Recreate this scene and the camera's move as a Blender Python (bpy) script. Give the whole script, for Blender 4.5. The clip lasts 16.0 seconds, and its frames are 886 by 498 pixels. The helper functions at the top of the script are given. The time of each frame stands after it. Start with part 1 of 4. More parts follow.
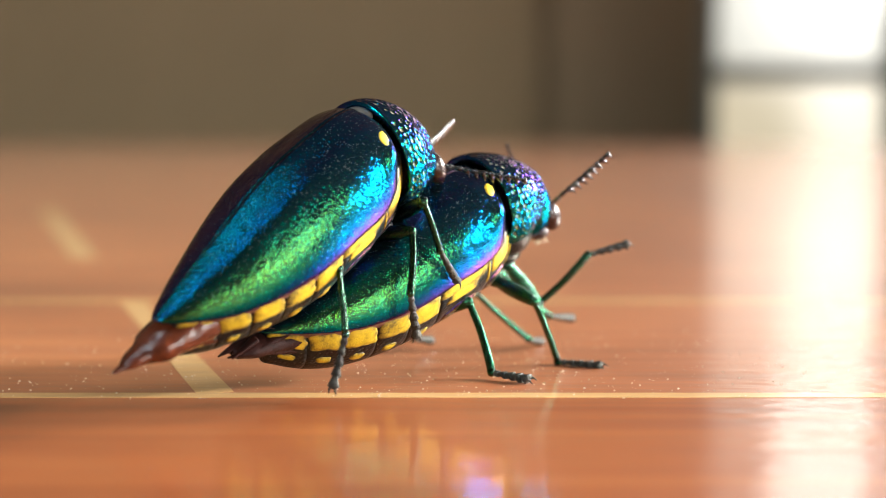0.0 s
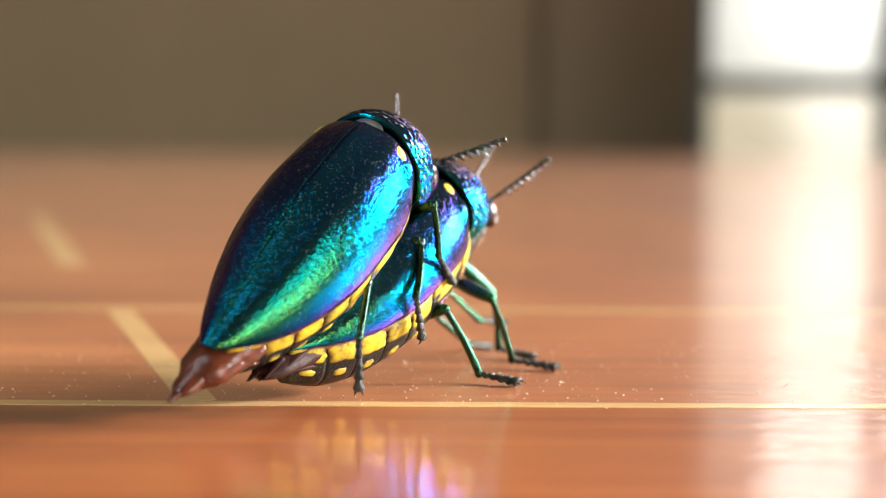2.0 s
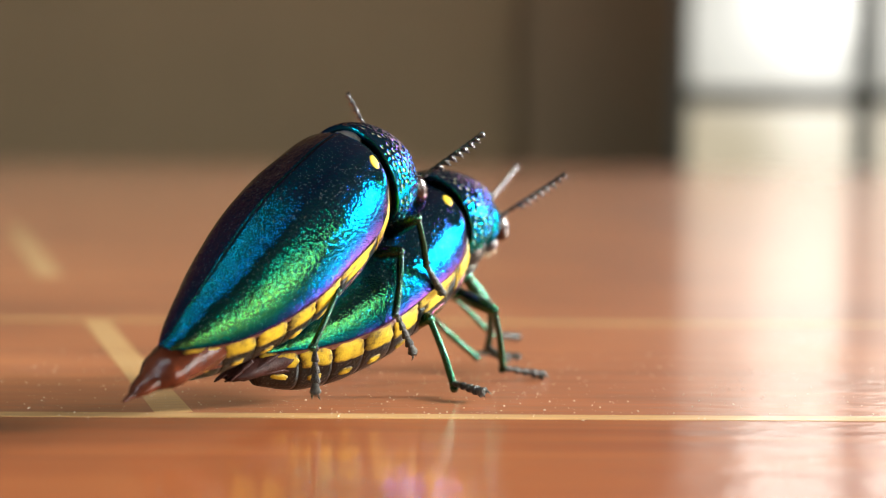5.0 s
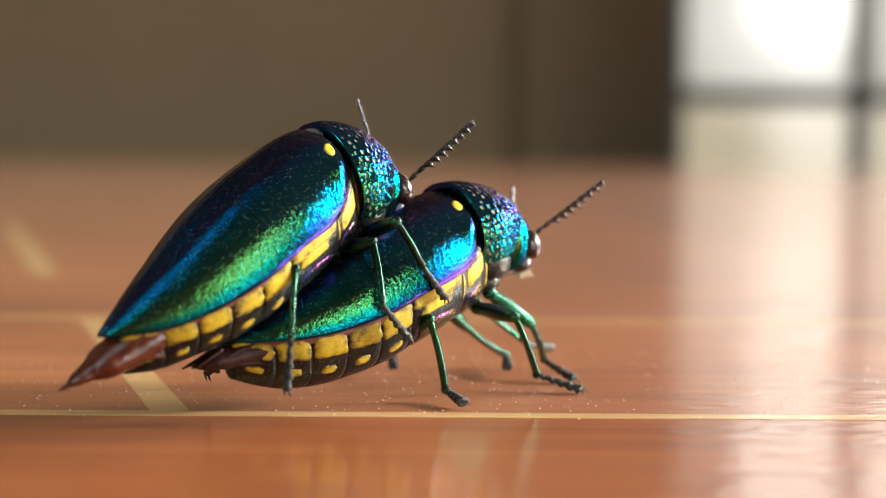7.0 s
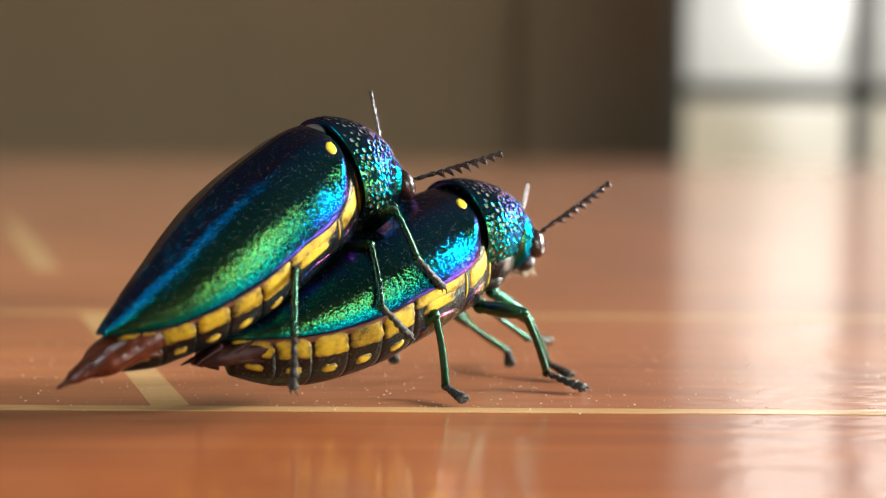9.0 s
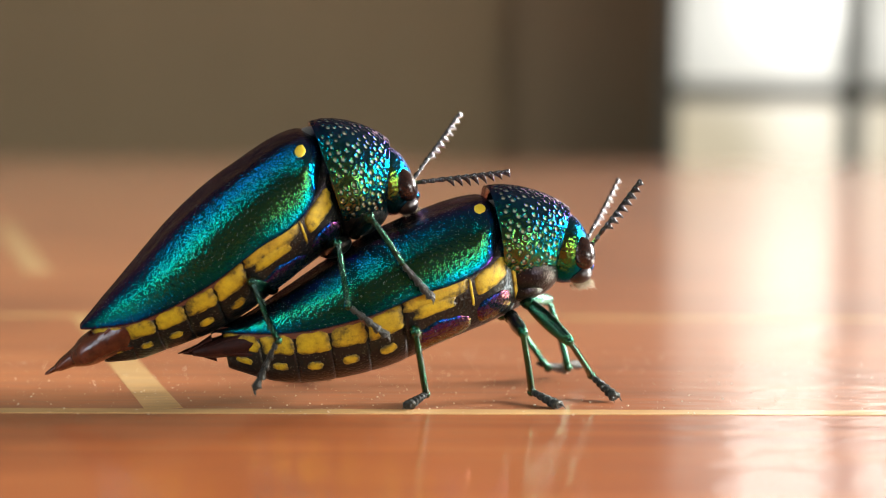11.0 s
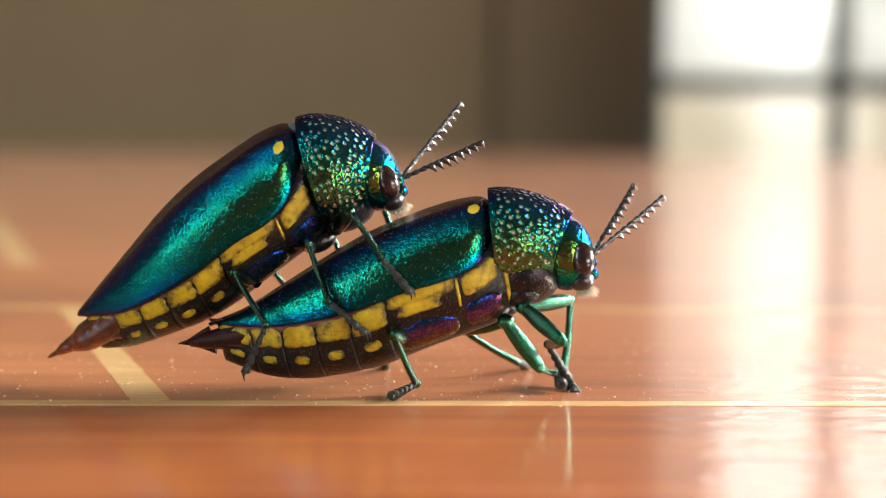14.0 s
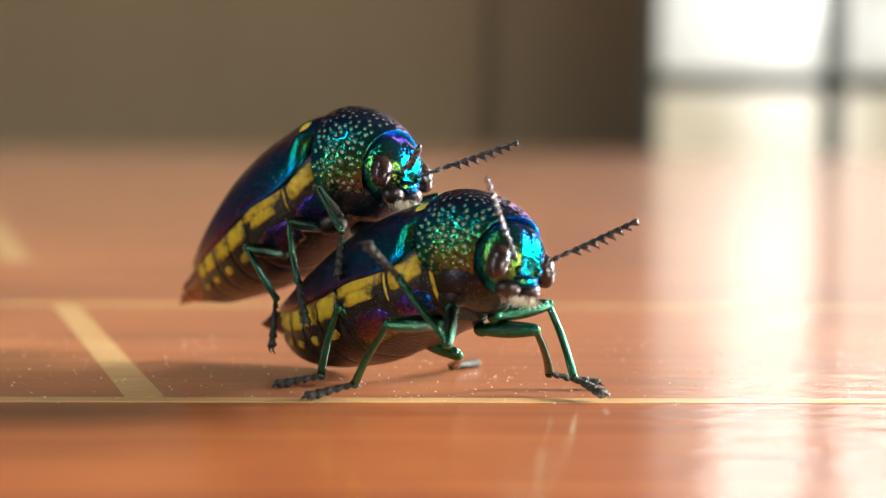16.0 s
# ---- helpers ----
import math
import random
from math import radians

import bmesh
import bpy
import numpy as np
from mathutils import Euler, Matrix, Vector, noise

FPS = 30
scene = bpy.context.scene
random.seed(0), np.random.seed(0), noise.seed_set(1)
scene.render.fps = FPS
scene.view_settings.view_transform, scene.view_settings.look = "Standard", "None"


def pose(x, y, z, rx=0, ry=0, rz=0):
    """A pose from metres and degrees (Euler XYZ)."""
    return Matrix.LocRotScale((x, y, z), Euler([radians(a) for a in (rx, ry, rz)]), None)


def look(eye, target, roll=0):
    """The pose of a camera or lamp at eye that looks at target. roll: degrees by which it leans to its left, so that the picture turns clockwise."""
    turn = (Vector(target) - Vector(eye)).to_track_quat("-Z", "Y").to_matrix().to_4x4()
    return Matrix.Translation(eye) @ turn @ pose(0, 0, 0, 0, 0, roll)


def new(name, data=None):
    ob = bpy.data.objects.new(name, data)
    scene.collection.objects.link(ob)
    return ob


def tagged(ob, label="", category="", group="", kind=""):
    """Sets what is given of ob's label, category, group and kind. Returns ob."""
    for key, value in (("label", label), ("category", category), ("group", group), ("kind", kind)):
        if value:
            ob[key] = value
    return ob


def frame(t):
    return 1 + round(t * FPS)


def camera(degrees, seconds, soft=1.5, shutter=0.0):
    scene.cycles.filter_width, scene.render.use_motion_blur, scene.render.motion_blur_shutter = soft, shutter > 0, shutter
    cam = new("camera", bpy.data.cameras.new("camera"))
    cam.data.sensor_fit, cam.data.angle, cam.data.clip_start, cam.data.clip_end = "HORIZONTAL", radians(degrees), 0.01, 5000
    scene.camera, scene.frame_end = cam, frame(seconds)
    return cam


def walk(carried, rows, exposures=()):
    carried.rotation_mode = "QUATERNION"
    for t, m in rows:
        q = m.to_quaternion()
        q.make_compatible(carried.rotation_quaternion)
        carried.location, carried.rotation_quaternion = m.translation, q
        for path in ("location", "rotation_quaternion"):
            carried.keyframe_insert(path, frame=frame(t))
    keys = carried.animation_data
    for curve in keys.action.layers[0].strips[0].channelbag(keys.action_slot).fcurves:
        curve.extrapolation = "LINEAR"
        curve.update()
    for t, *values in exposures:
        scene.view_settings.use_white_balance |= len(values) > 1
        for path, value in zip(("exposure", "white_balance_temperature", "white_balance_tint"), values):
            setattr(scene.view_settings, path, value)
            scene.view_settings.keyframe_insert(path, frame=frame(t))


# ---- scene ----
cam = camera(32.0, 16.0, soft=1.0)
CAMERA_ROWS = [
    (0.0, 0.00, 85.275, -0.000, 0.000),
    (0.5, 0.30, 85.303, 0.034, -0.056),
    (1.0, 0.60, 85.365, -0.001, 0.081),
    (1.5, 0.85, 85.464, -0.086, 0.173),
    (2.0, 1.10, 85.611, -0.240, 0.325),
    (2.5, 1.15, 85.736, -0.416, 0.337),
    (3.0, 1.20, 85.856, -0.553, 0.423),
    (3.5, 1.25, 85.959, -0.643, 0.420),
    (4.0, 1.30, 86.047, -0.775, 0.429),
    (6.5, 1.28, 86.063, -1.188, 0.590),
    (7.0, 1.27, 86.001, -1.182, 0.589),
    (7.5, 1.27, 85.969, -1.211, 0.642),
    (8.0, 1.27, 85.947, -1.165, 0.528),
    (8.5, 1.26, 85.879, -1.123, 0.554),
    (9.0, 1.26, 85.817, -1.159, 0.560),
    (11.5, 1.24, 85.894, -1.513, 0.427),
    (12.0, 1.23, 85.626, -1.663, 0.517),
    (12.5, 1.23, 85.553, -1.753, 0.502),
    (13.0, 1.23, 85.555, -1.912, 0.529),
    (13.5, 1.22, 85.574, -1.945, 0.446),
    (14.0, 1.22, 85.575, -1.916, 0.429),
    (14.5, 1.21, 85.555, -1.925, 0.402),
    (15.0, 1.21, 85.557, -2.132, 0.437),
    (15.5, 1.20, 85.530, -2.278, 0.473),
    (16.0, 1.20, 85.467, -2.123, 0.512),
]
walk(cam, [(t, pose(x * 0.001, -0.17415, 0.03114, rx, 0, rz) @ pose(0, 0, 0, 0, 0, roll)) for t, x, rx, rz, roll in CAMERA_ROWS],
     exposures=((0.0, 0.06), (4.0, -0.05), (6.5, -0.35), (9.0, -0.35), (11.5, -0.03), (16.0, 0.06)))
cam.data.dof.use_dof = True
cam.data.dof.focus_distance = 0.1815
cam.data.dof.aperture_fstop = 13.5

MM = 0.001

# ---------------------------------------------------------------- light
world = bpy.data.worlds.new("sky")
world.use_nodes = True
scene.world = world
wn = world.node_tree.nodes
sky = wn.new("ShaderNodeTexSky")
sky.sky_type = "NISHITA"
sky.sun_disc = False
sky.sun_elevation = radians(40)
sky.sun_rotation = radians(70)
world.node_tree.links.new(sky.outputs[0], wn["Background"].inputs[0])
wn["Background"].inputs[1].default_value = 0.1


def window_light(name, eye, target, sx, sy, watts, colour):
    lamp = bpy.data.lights.new(name, "AREA")
    lamp.shape, lamp.size, lamp.size_y, lamp.energy, lamp.color = "RECTANGLE", sx, sy, watts, colour
    ob = new(name, lamp)
    ob.matrix_basis = look(eye, target)
    return ob


# daylight through the windows of the side walls
window_light("east_window_light", (1.99, 1.15, 0.86), (0, 0.0, 0.05), 0.85, 0.6, 105, (1.0, 0.97, 0.92))
window_light("low_east_window_light", (1.99, 0.30, 0.60), (0, 0.0, 0.0), 0.40, 0.34, 150, (1.0, 0.96, 0.90))
window_light("south_window_light", (1.36, -1.49, 0.38), (0, 0.0, 0.05), 1.0, 0.36, 22, (1.0, 0.98, 0.93))
window_light("west_window_light", (-1.69, -1.08, 0.90), (0, 0.0, 0.1), 0.20, 1.3, 18, (0.80, 0.91, 1.0))
window_light("roof_light", (-1.06, -0.62, 1.99), (-1.06, -0.62, 0.0), 0.62, 0.2, 7, (0.80, 0.91, 1.0))
window_light("glazed_wall_light", (1.22, 2.55, 1.05), (0.2, 0.0, 0.0), 1.3, 1.1, 12, (1.0, 0.98, 0.94))


# ---------------------------------------------------------------- materials
def material(name):
    m = bpy.data.materials.new(name)
    m.use_nodes = True
    return m, m.node_tree.nodes, m.node_tree.links, m.node_tree.nodes["Principled BSDF"]


def node(nodes, kind, **values):
    n = nodes.new(kind)
    for key, v in values.items():
        n.inputs[key.replace("_", " ")].default_value = v
    return n


def ramp(nodes, links, src, stops):
    n = nodes.new("ShaderNodeValToRGB")
    els = n.color_ramp.elements
    els[0].position, els[0].color = stops[0][0], (*stops[0][1], 1)
    els[1].position, els[1].color = stops[-1][0], (*stops[-1][1], 1)
    for p, c in stops[1:-1]:
        e = els.new(p)
        e.color = (*c, 1)
    links.new(src, n.inputs[0])
    return n.outputs[0]


def bump(nodes, links, bsdf, heights):
    """heights: (socket, strength, distance), one upon the other."""
    last = None
    for src, strength, dist in heights:
        b = nodes.new("ShaderNodeBump")
        b.inputs["Strength"].default_value, b.inputs["Distance"].default_value = strength, dist
        links.new(src, b.inputs["Height"])
        if last:
            links.new(last, b.inputs["Normal"])
        last = b.outputs[0]
    links.new(last, bsdf.inputs["Normal"])
    links.new(last, bsdf.inputs["Coat Normal"])


def coords(nodes):
    return nodes.new("ShaderNodeTexCoord").outputs["Object"]


def noise_tex(nodes, links, vec, scale, detail=4.0, rough=0.55):
    n = node(nodes, "ShaderNodeTexNoise", Scale=scale, Detail=detail, Roughness=rough)
    links.new(vec, n.inputs["Vector"])
    return n.outputs["Fac"]


def stretched(nodes, links, vec, scale):
    m = nodes.new("ShaderNodeMapping")
    m.inputs["Scale"].default_value = scale
    links.new(vec, m.inputs["Vector"])
    return m.outputs[0]


def speckled(name, low, high, rough, scale, metal=0.0, relief=0.3, depth=0.00005, coat=0.0, spec=0.5):
    """A surface of two tones mixed at two scales, with fine relief."""
    m, n, l, b = material(name)
    v = coords(n)
    mix = nodes_mix(n, l, noise_tex(n, l, v, scale), noise_tex(n, l, v, scale * 0.15), 0.5)
    l.new(ramp(n, l, mix, [(0.35, low), (0.65, high)]), b.inputs["Base Color"])
    r = n.new("ShaderNodeMapRange")
    r.inputs[3].default_value, r.inputs[4].default_value = rough * 0.75, rough * 1.3
    l.new(mix, r.inputs[0])
    l.new(r.outputs[0], b.inputs["Roughness"])
    b.inputs["Metallic"].default_value = metal
    b.inputs["Coat Weight"].default_value = coat
    b.inputs["Specular IOR Level"].default_value = spec
    bump(n, l, b, [(noise_tex(n, l, v, scale * 2.5), relief, depth)])
    return m


def nodes_mix(n, l, a, b, fac):
    m = n.new("ShaderNodeMix")
    m.inputs[0].default_value = fac
    l.new(a, m.inputs[2])
    l.new(b, m.inputs[3])
    return m.outputs[0]


def chitin(name, film, rough, wrinkle, cell, dusty=False, pitted=False):
    """Hard dark shell under a thin clear film, whose thickness (nm) across the body makes the shimmering colours."""
    m, n, l, b = material(name)
    v = coords(n)
    a = n.new("ShaderNodeAttribute")
    a.attribute_name = "across"
    f = nodes_mix(n, l, a.outputs["Fac"], noise_tex(n, l, v, 900, 3), 0.10)
    level = ramp(n, l, f, [(p, (h / 1000,) * 3) for p, h in film])
    vor = node(n, "ShaderNodeTexVoronoi", Scale=cell)
    l.new(v, vor.inputs["Vector"])
    # every small cell of the shell has a film of its own
    cells = n.new("ShaderNodeMapRange")
    cells.inputs[3].default_value, cells.inputs[4].default_value = 975, 1025
    l.new(vor.outputs["Color"], cells.inputs[0])
    thick = node(n, "ShaderNodeMath")
    thick.operation = "MULTIPLY"
    l.new(level, thick.inputs[0])
    l.new(cells.outputs[0], thick.inputs[1])
    l.new(thick.outputs[0], b.inputs["Thin Film Thickness"])
    b.inputs["Thin Film IOR"].default_value = FILM_IOR
    b.inputs["IOR"].default_value = SHELL_IOR
    b.inputs["Specular Tint"].default_value = (0.72, 1.0, 1.0, 1)
    b.inputs["Base Color"].default_value = (0.003, 0.008, 0.010, 1)
    r = n.new("ShaderNodeMapRange")
    r.inputs[1].default_value, r.inputs[2].default_value = 0.35, 0.65
    r.inputs[3].default_value, r.inputs[4].default_value = rough * 0.7, rough * 1.5
    l.new(noise_tex(n, l, v, 2600, 3), r.inputs[0])
    l.new(r.outputs[0], b.inputs["Roughness"])
    mask = None
    if pitted:
        p = n.new("ShaderNodeAttribute")
        p.attribute_name = "pit"
        mask, pale = p.outputs["Fac"], (0.42, 0.39, 0.28, 1)
    if dusty:
        # a thin scatter of pale dust grains and short hairs in the punctures
        grains = node(n, "ShaderNodeTexVoronoi", Scale=5200.0)
        l.new(v, grains.inputs["Vector"])
        near = ramp(n, l, grains.outputs["Distance"], [(0.10, (1, 1, 1)), (0.22, (0, 0, 0))])
        some = ramp(n, l, grains.outputs["Color"], [(0.60, (0, 0, 0)), (0.70, (1, 1, 1))])
        both = node(n, "ShaderNodeMath")
        both.operation = "MULTIPLY"
        l.new(near, both.inputs[0])
        l.new(some, both.inputs[1])
        mask, pale = both.outputs[0], (0.24, 0.27, 0.27, 1)
    bump(n, l, b, [(noise_tex(n, l, v, cell * 0.45, 3), wrinkle * 1.5, 0.0003), (vor.outputs["Distance"], wrinkle * 0.6, 0.0002)])
    if mask:
        dust = node(n, "ShaderNodeBsdfDiffuse")
        dust.inputs["Color"].default_value = pale
        mix = n.new("ShaderNodeMixShader")
        l.new(mask, mix.inputs[0])
        l.new(b.outputs[0], mix.inputs[1])
        l.new(dust.outputs[0], mix.inputs[2])
        l.new(mix.outputs[0], n["Material Output"].inputs["Surface"])
    return m


def lacquered_wood(name, low, mid, high, gloss=(0.035, 0.10), wave_relief=0.13, haze=0.62, bloom=0.045):
    m, n, l, b = material(name)
    v = coords(n)
    grain = noise_tex(n, l, stretched(n, l, v, (6, 160, 160)), 1.0, 6, 0.6)
    cloud = noise_tex(n, l, v, 14, 4)
    mix = nodes_mix(n, l, grain, cloud, 0.55)
    l.new(ramp(n, l, mix, [(0.36, low), (0.5, mid), (0.65, high)]), b.inputs["Base Color"])
    dust = noise_tex(n, l, v, 60, 5, 0.7)
    r = n.new("ShaderNodeMapRange")
    r.inputs[1].default_value, r.inputs[2].default_value = 0.35, 0.75
    r.inputs[3].default_value, r.inputs[4].default_value = gloss
    l.new(dust, r.inputs[0])
    l.new(r.outputs[0], b.inputs["Roughness"])
    b.inputs["IOR"].default_value = 1.5
    # a hazy film of wax and dust over the lacquer
    b.inputs["Coat Weight"].default_value = haze
    b.inputs["Coat IOR"].default_value = 1.6
    b.inputs["Coat Roughness"].default_value = 0.42
    b.inputs["Coat Tint"].default_value = (1.0, 0.95, 0.90, 1)
    b.inputs["Sheen Weight"].default_value = bloom
    b.inputs["Sheen Roughness"].default_value = 0.35
    b.inputs["Sheen Tint"].default_value = (1.0, 0.62, 0.38, 1)
    wave = noise_tex(n, l, stretched(n, l, v, (120, 330, 100)), 1.0, 2)
    fine = noise_tex(n, l, v, 1800, 2)
    bump(n, l, b, [(wave, wave_relief, 0.0012), (fine, 0.12, 0.0001)])
    return m


WOOD = lacquered_wood("lacquered_red_brown_wood", (0.25, 0.068, 0.023), (0.46, 0.140, 0.045), (0.64, 0.228, 0.076))
FRONT_WOOD = lacquered_wood("polished_red_brown_wood", (0.17, 0.041, 0.013), (0.33, 0.090, 0.026), (0.49, 0.158, 0.048), (0.01, 0.04), 0.12, 0.5, 0.01)
INLAY = lacquered_wood("pale_inlay", (0.62, 0.36, 0.13), (0.74, 0.47, 0.19), (0.82, 0.56, 0.26))
SHELL_IOR, FILM_IOR = 2.35, 1.40
ELYTRA = chitin("iridescent_wing_case", [(0.0, 378), (0.18, 372), (0.32, 360), (0.45, 362), (0.58, 380), (0.72, 390), (0.84, 382), (0.92, 356), (1.0, 340)], 0.11, 0.23, 5000, dusty=True)
PRONOTUM = chitin("pitted_blue_green_shield", [(0.0, 368), (0.3, 376), (0.52, 390), (0.7, 402), (0.8, 440), (1.0, 460)], 0.13, 0.08, 3500, pitted=True)
VIOLET = chitin("violet_blue_plate", [(0.0, 318), (1.0, 330)], 0.24, 0.3, 2600, dusty=True)
HEAD = chitin("blue_green_head", [(0.0, 392), (0.45, 410), (1.0, 416)], 0.15, 0.4, 2500)
LEG = speckled("green_metallic_leg", (0.003, 0.030, 0.013), (0.008, 0.11, 0.05), 0.18, 1500, metal=1.0, relief=0.6, depth=0.0002, coat=0.5)
DARK_LEG = speckled("dark_green_metallic_leg", (0.003, 0.022, 0.013), (0.008, 0.07, 0.032), 0.18, 1500, metal=1.0, relief=0.6, depth=0.0002, coat=0.5)
TARSUS = speckled("dusty_black_green_foot", (0.006, 0.010, 0.009), (0.055, 0.058, 0.048), 0.40, 1800, metal=0.3, relief=0.9, depth=0.0003)
def powdery(name):
    m, n, l, b = material(name)
    v = coords(n)
    mix = nodes_mix(n, l, noise_tex(n, l, v, 1500, 5, 0.65), noise_tex(n, l, v, 420, 3), 0.5)
    a = n.new("ShaderNodeAttribute")
    a.attribute_name = "rim"
    worn = n.new("ShaderNodeMapRange")
    worn.inputs[1].default_value, worn.inputs[2].default_value = 0.5, 1.0
    worn.inputs[3].default_value, worn.inputs[4].default_value = 0.02, -0.13
    l.new(a.outputs["Fac"], worn.inputs[0])
    add = node(n, "ShaderNodeMath")
    l.new(mix, add.inputs[0])
    l.new(worn.outputs[0], add.inputs[1])
    l.new(ramp(n, l, add.outputs[0], [(0.29, (0.030, 0.024, 0.008)), (0.38, (0.20, 0.14, 0.008)), (0.47, (0.46, 0.32, 0.010)), (0.66, (0.66, 0.48, 0.014))]), b.inputs["Base Color"])
    b.inputs["Roughness"].default_value = 0.55
    bump(n, l, b, [(noise_tex(n, l, v, 5000, 3), 0.5, 0.0001)])
    return m


def dotted_belly(name):
    m, n, l, b = material(name)
    v = coords(n)
    vor = node(n, "ShaderNodeTexVoronoi", Scale=2600.0)
    l.new(v, vor.inputs["Vector"])
    dots = ramp(n, l, vor.outputs["Distance"], [(0.10, (1, 1, 1)), (0.24, (0, 0, 0))])
    mix = n.new("ShaderNodeMix")
    mix.data_type = "RGBA"
    l.new(dots, mix.inputs["Factor"])
    mix.inputs[6].default_value = (0.003, 0.005, 0.006, 1)
    mix.inputs[7].default_value = (0.13, 0.12, 0.085, 1)
    l.new(mix.outputs[2], b.inputs["Base Color"])
    b.inputs["Roughness"].default_value = 0.36
    b.inputs["Specular IOR Level"].default_value = 0.3
    b.inputs["IOR"].default_value = 1.5
    b.inputs["Thin Film IOR"].default_value = 1.4
    film = n.new("ShaderNodeMapRange")
    film.inputs[1].default_value, film.inputs[2].default_value = 0.3, 0.7
    film.inputs[3].default_value, film.inputs[4].default_value = 290, 400
    l.new(noise_tex(n, l, v, 260, 3), film.inputs[0])
    l.new(film.outputs[0], b.inputs["Thin Film Thickness"])
    bump(n, l, b, [(vor.outputs["Distance"], 0.35, 0.00015), (noise_tex(n, l, v, 1500, 3), 0.3, 0.0002)])
    return m


BELLY = dotted_belly("blue_black_belly")
YELLOW = powdery("dull_yellow_powder")
SPOT = speckled("bright_yellow_spot", (0.72, 0.50, 0.02), (0.85, 0.66, 0.05), 0.5, 3500, relief=0.3)
RUST = speckled("red_brown_horn", (0.045, 0.012, 0.006), (0.16, 0.038, 0.014), 0.24, 600, relief=0.45, depth=0.0002, coat=0.3)
MAROON = speckled("dark_maroon_horn", (0.014, 0.006, 0.006), (0.05, 0.015, 0.011), 0.48, 1200, relief=0.5, depth=0.0002, coat=0.0, spec=0.22)
EYE = speckled("dark_brown_eye", (0.016, 0.008, 0.007), (0.035, 0.015, 0.011), 0.24, 4000, relief=0.1, coat=0.2)
MOUTH = speckled("black_brown_mouthparts", (0.008, 0.006, 0.006), (0.022, 0.012, 0.010), 0.34, 3000, relief=0.4, coat=0.3)
HAIR = speckled("pale_bristles", (0.34, 0.29, 0.19), (0.52, 0.46, 0.33), 0.6, 4000)
ANTENNA = speckled("black_antenna", (0.008, 0.008, 0.01), (0.03, 0.03, 0.035), 0.26, 4000, relief=0.4, coat=1.0)
MEMBRANE = speckled("red_brown_skin_fold", (0.07, 0.025, 0.016), (0.20, 0.085, 0.05), 0.35, 900, relief=0.5, depth=0.0002, coat=0.2)
GREY_HORN = speckled("grey_membrane", (0.10, 0.10, 0.09), (0.26, 0.25, 0.22), 0.35, 1500, coat=0.2)
WALL = speckled("dull_brown_wall_paint", (0.05, 0.037, 0.025), (0.068, 0.052, 0.035), 0.85, 3, relief=0.1, depth=0.001)
BOARD = speckled("olive_brown_boards", (0.168, 0.121, 0.064), (0.205, 0.148, 0.080), 0.8, 3, relief=0.1, depth=0.001)
# BOARD's brown taken darker: the wall's shade near the panes, put into colour.
SHADE_BOARD = speckled("brown_shade_board", (0.142, 0.101, 0.056), (0.174, 0.125, 0.070), 0.8, 3, relief=0.1, depth=0.001)
DARK = speckled("dark_brown_wood", (0.040, 0.027, 0.017), (0.058, 0.040, 0.026), 0.7, 6)
CEILING = speckled("dark_brown_ceiling_boards", (0.040, 0.034, 0.027), (0.06, 0.05, 0.04), 0.9, 4)
FLOOR = speckled("grey_brown_floor", (0.08, 0.063, 0.05), (0.12, 0.096, 0.072), 0.5, 5)
FRAME = speckled("grey_green_window_frame", (0.10, 0.11, 0.09), (0.15, 0.16, 0.13), 0.5, 30)
DUST = speckled("pale_dust", (0.6, 0.5, 0.38), (0.8, 0.72, 0.6), 0.8, 4000)


def daylight_glow(name, low, high, level, spots):
    """Glowing distance: pale at the top and beige below, glare painted in as soft brighter places (x, z, reach,
    strength).
    """
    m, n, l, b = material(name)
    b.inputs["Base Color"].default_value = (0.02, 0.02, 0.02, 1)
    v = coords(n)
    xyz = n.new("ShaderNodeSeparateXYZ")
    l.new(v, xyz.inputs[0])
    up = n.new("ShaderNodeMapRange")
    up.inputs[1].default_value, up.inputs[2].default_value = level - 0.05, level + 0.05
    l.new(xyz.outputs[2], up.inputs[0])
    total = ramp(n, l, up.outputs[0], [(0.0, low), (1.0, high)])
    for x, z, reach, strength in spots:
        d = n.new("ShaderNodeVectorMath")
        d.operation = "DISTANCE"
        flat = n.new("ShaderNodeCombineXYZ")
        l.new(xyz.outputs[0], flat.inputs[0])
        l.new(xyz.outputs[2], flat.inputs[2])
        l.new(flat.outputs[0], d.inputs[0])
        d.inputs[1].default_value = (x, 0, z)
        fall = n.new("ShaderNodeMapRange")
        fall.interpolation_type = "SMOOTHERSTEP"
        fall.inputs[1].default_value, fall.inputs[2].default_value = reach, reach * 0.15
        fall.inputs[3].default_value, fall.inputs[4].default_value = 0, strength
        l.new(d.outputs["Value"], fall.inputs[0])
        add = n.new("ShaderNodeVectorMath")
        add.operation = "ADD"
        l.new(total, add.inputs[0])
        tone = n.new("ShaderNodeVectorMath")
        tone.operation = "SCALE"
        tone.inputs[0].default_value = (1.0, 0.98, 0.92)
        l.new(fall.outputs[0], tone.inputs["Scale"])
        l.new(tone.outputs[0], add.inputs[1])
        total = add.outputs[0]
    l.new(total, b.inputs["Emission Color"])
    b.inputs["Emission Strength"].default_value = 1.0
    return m


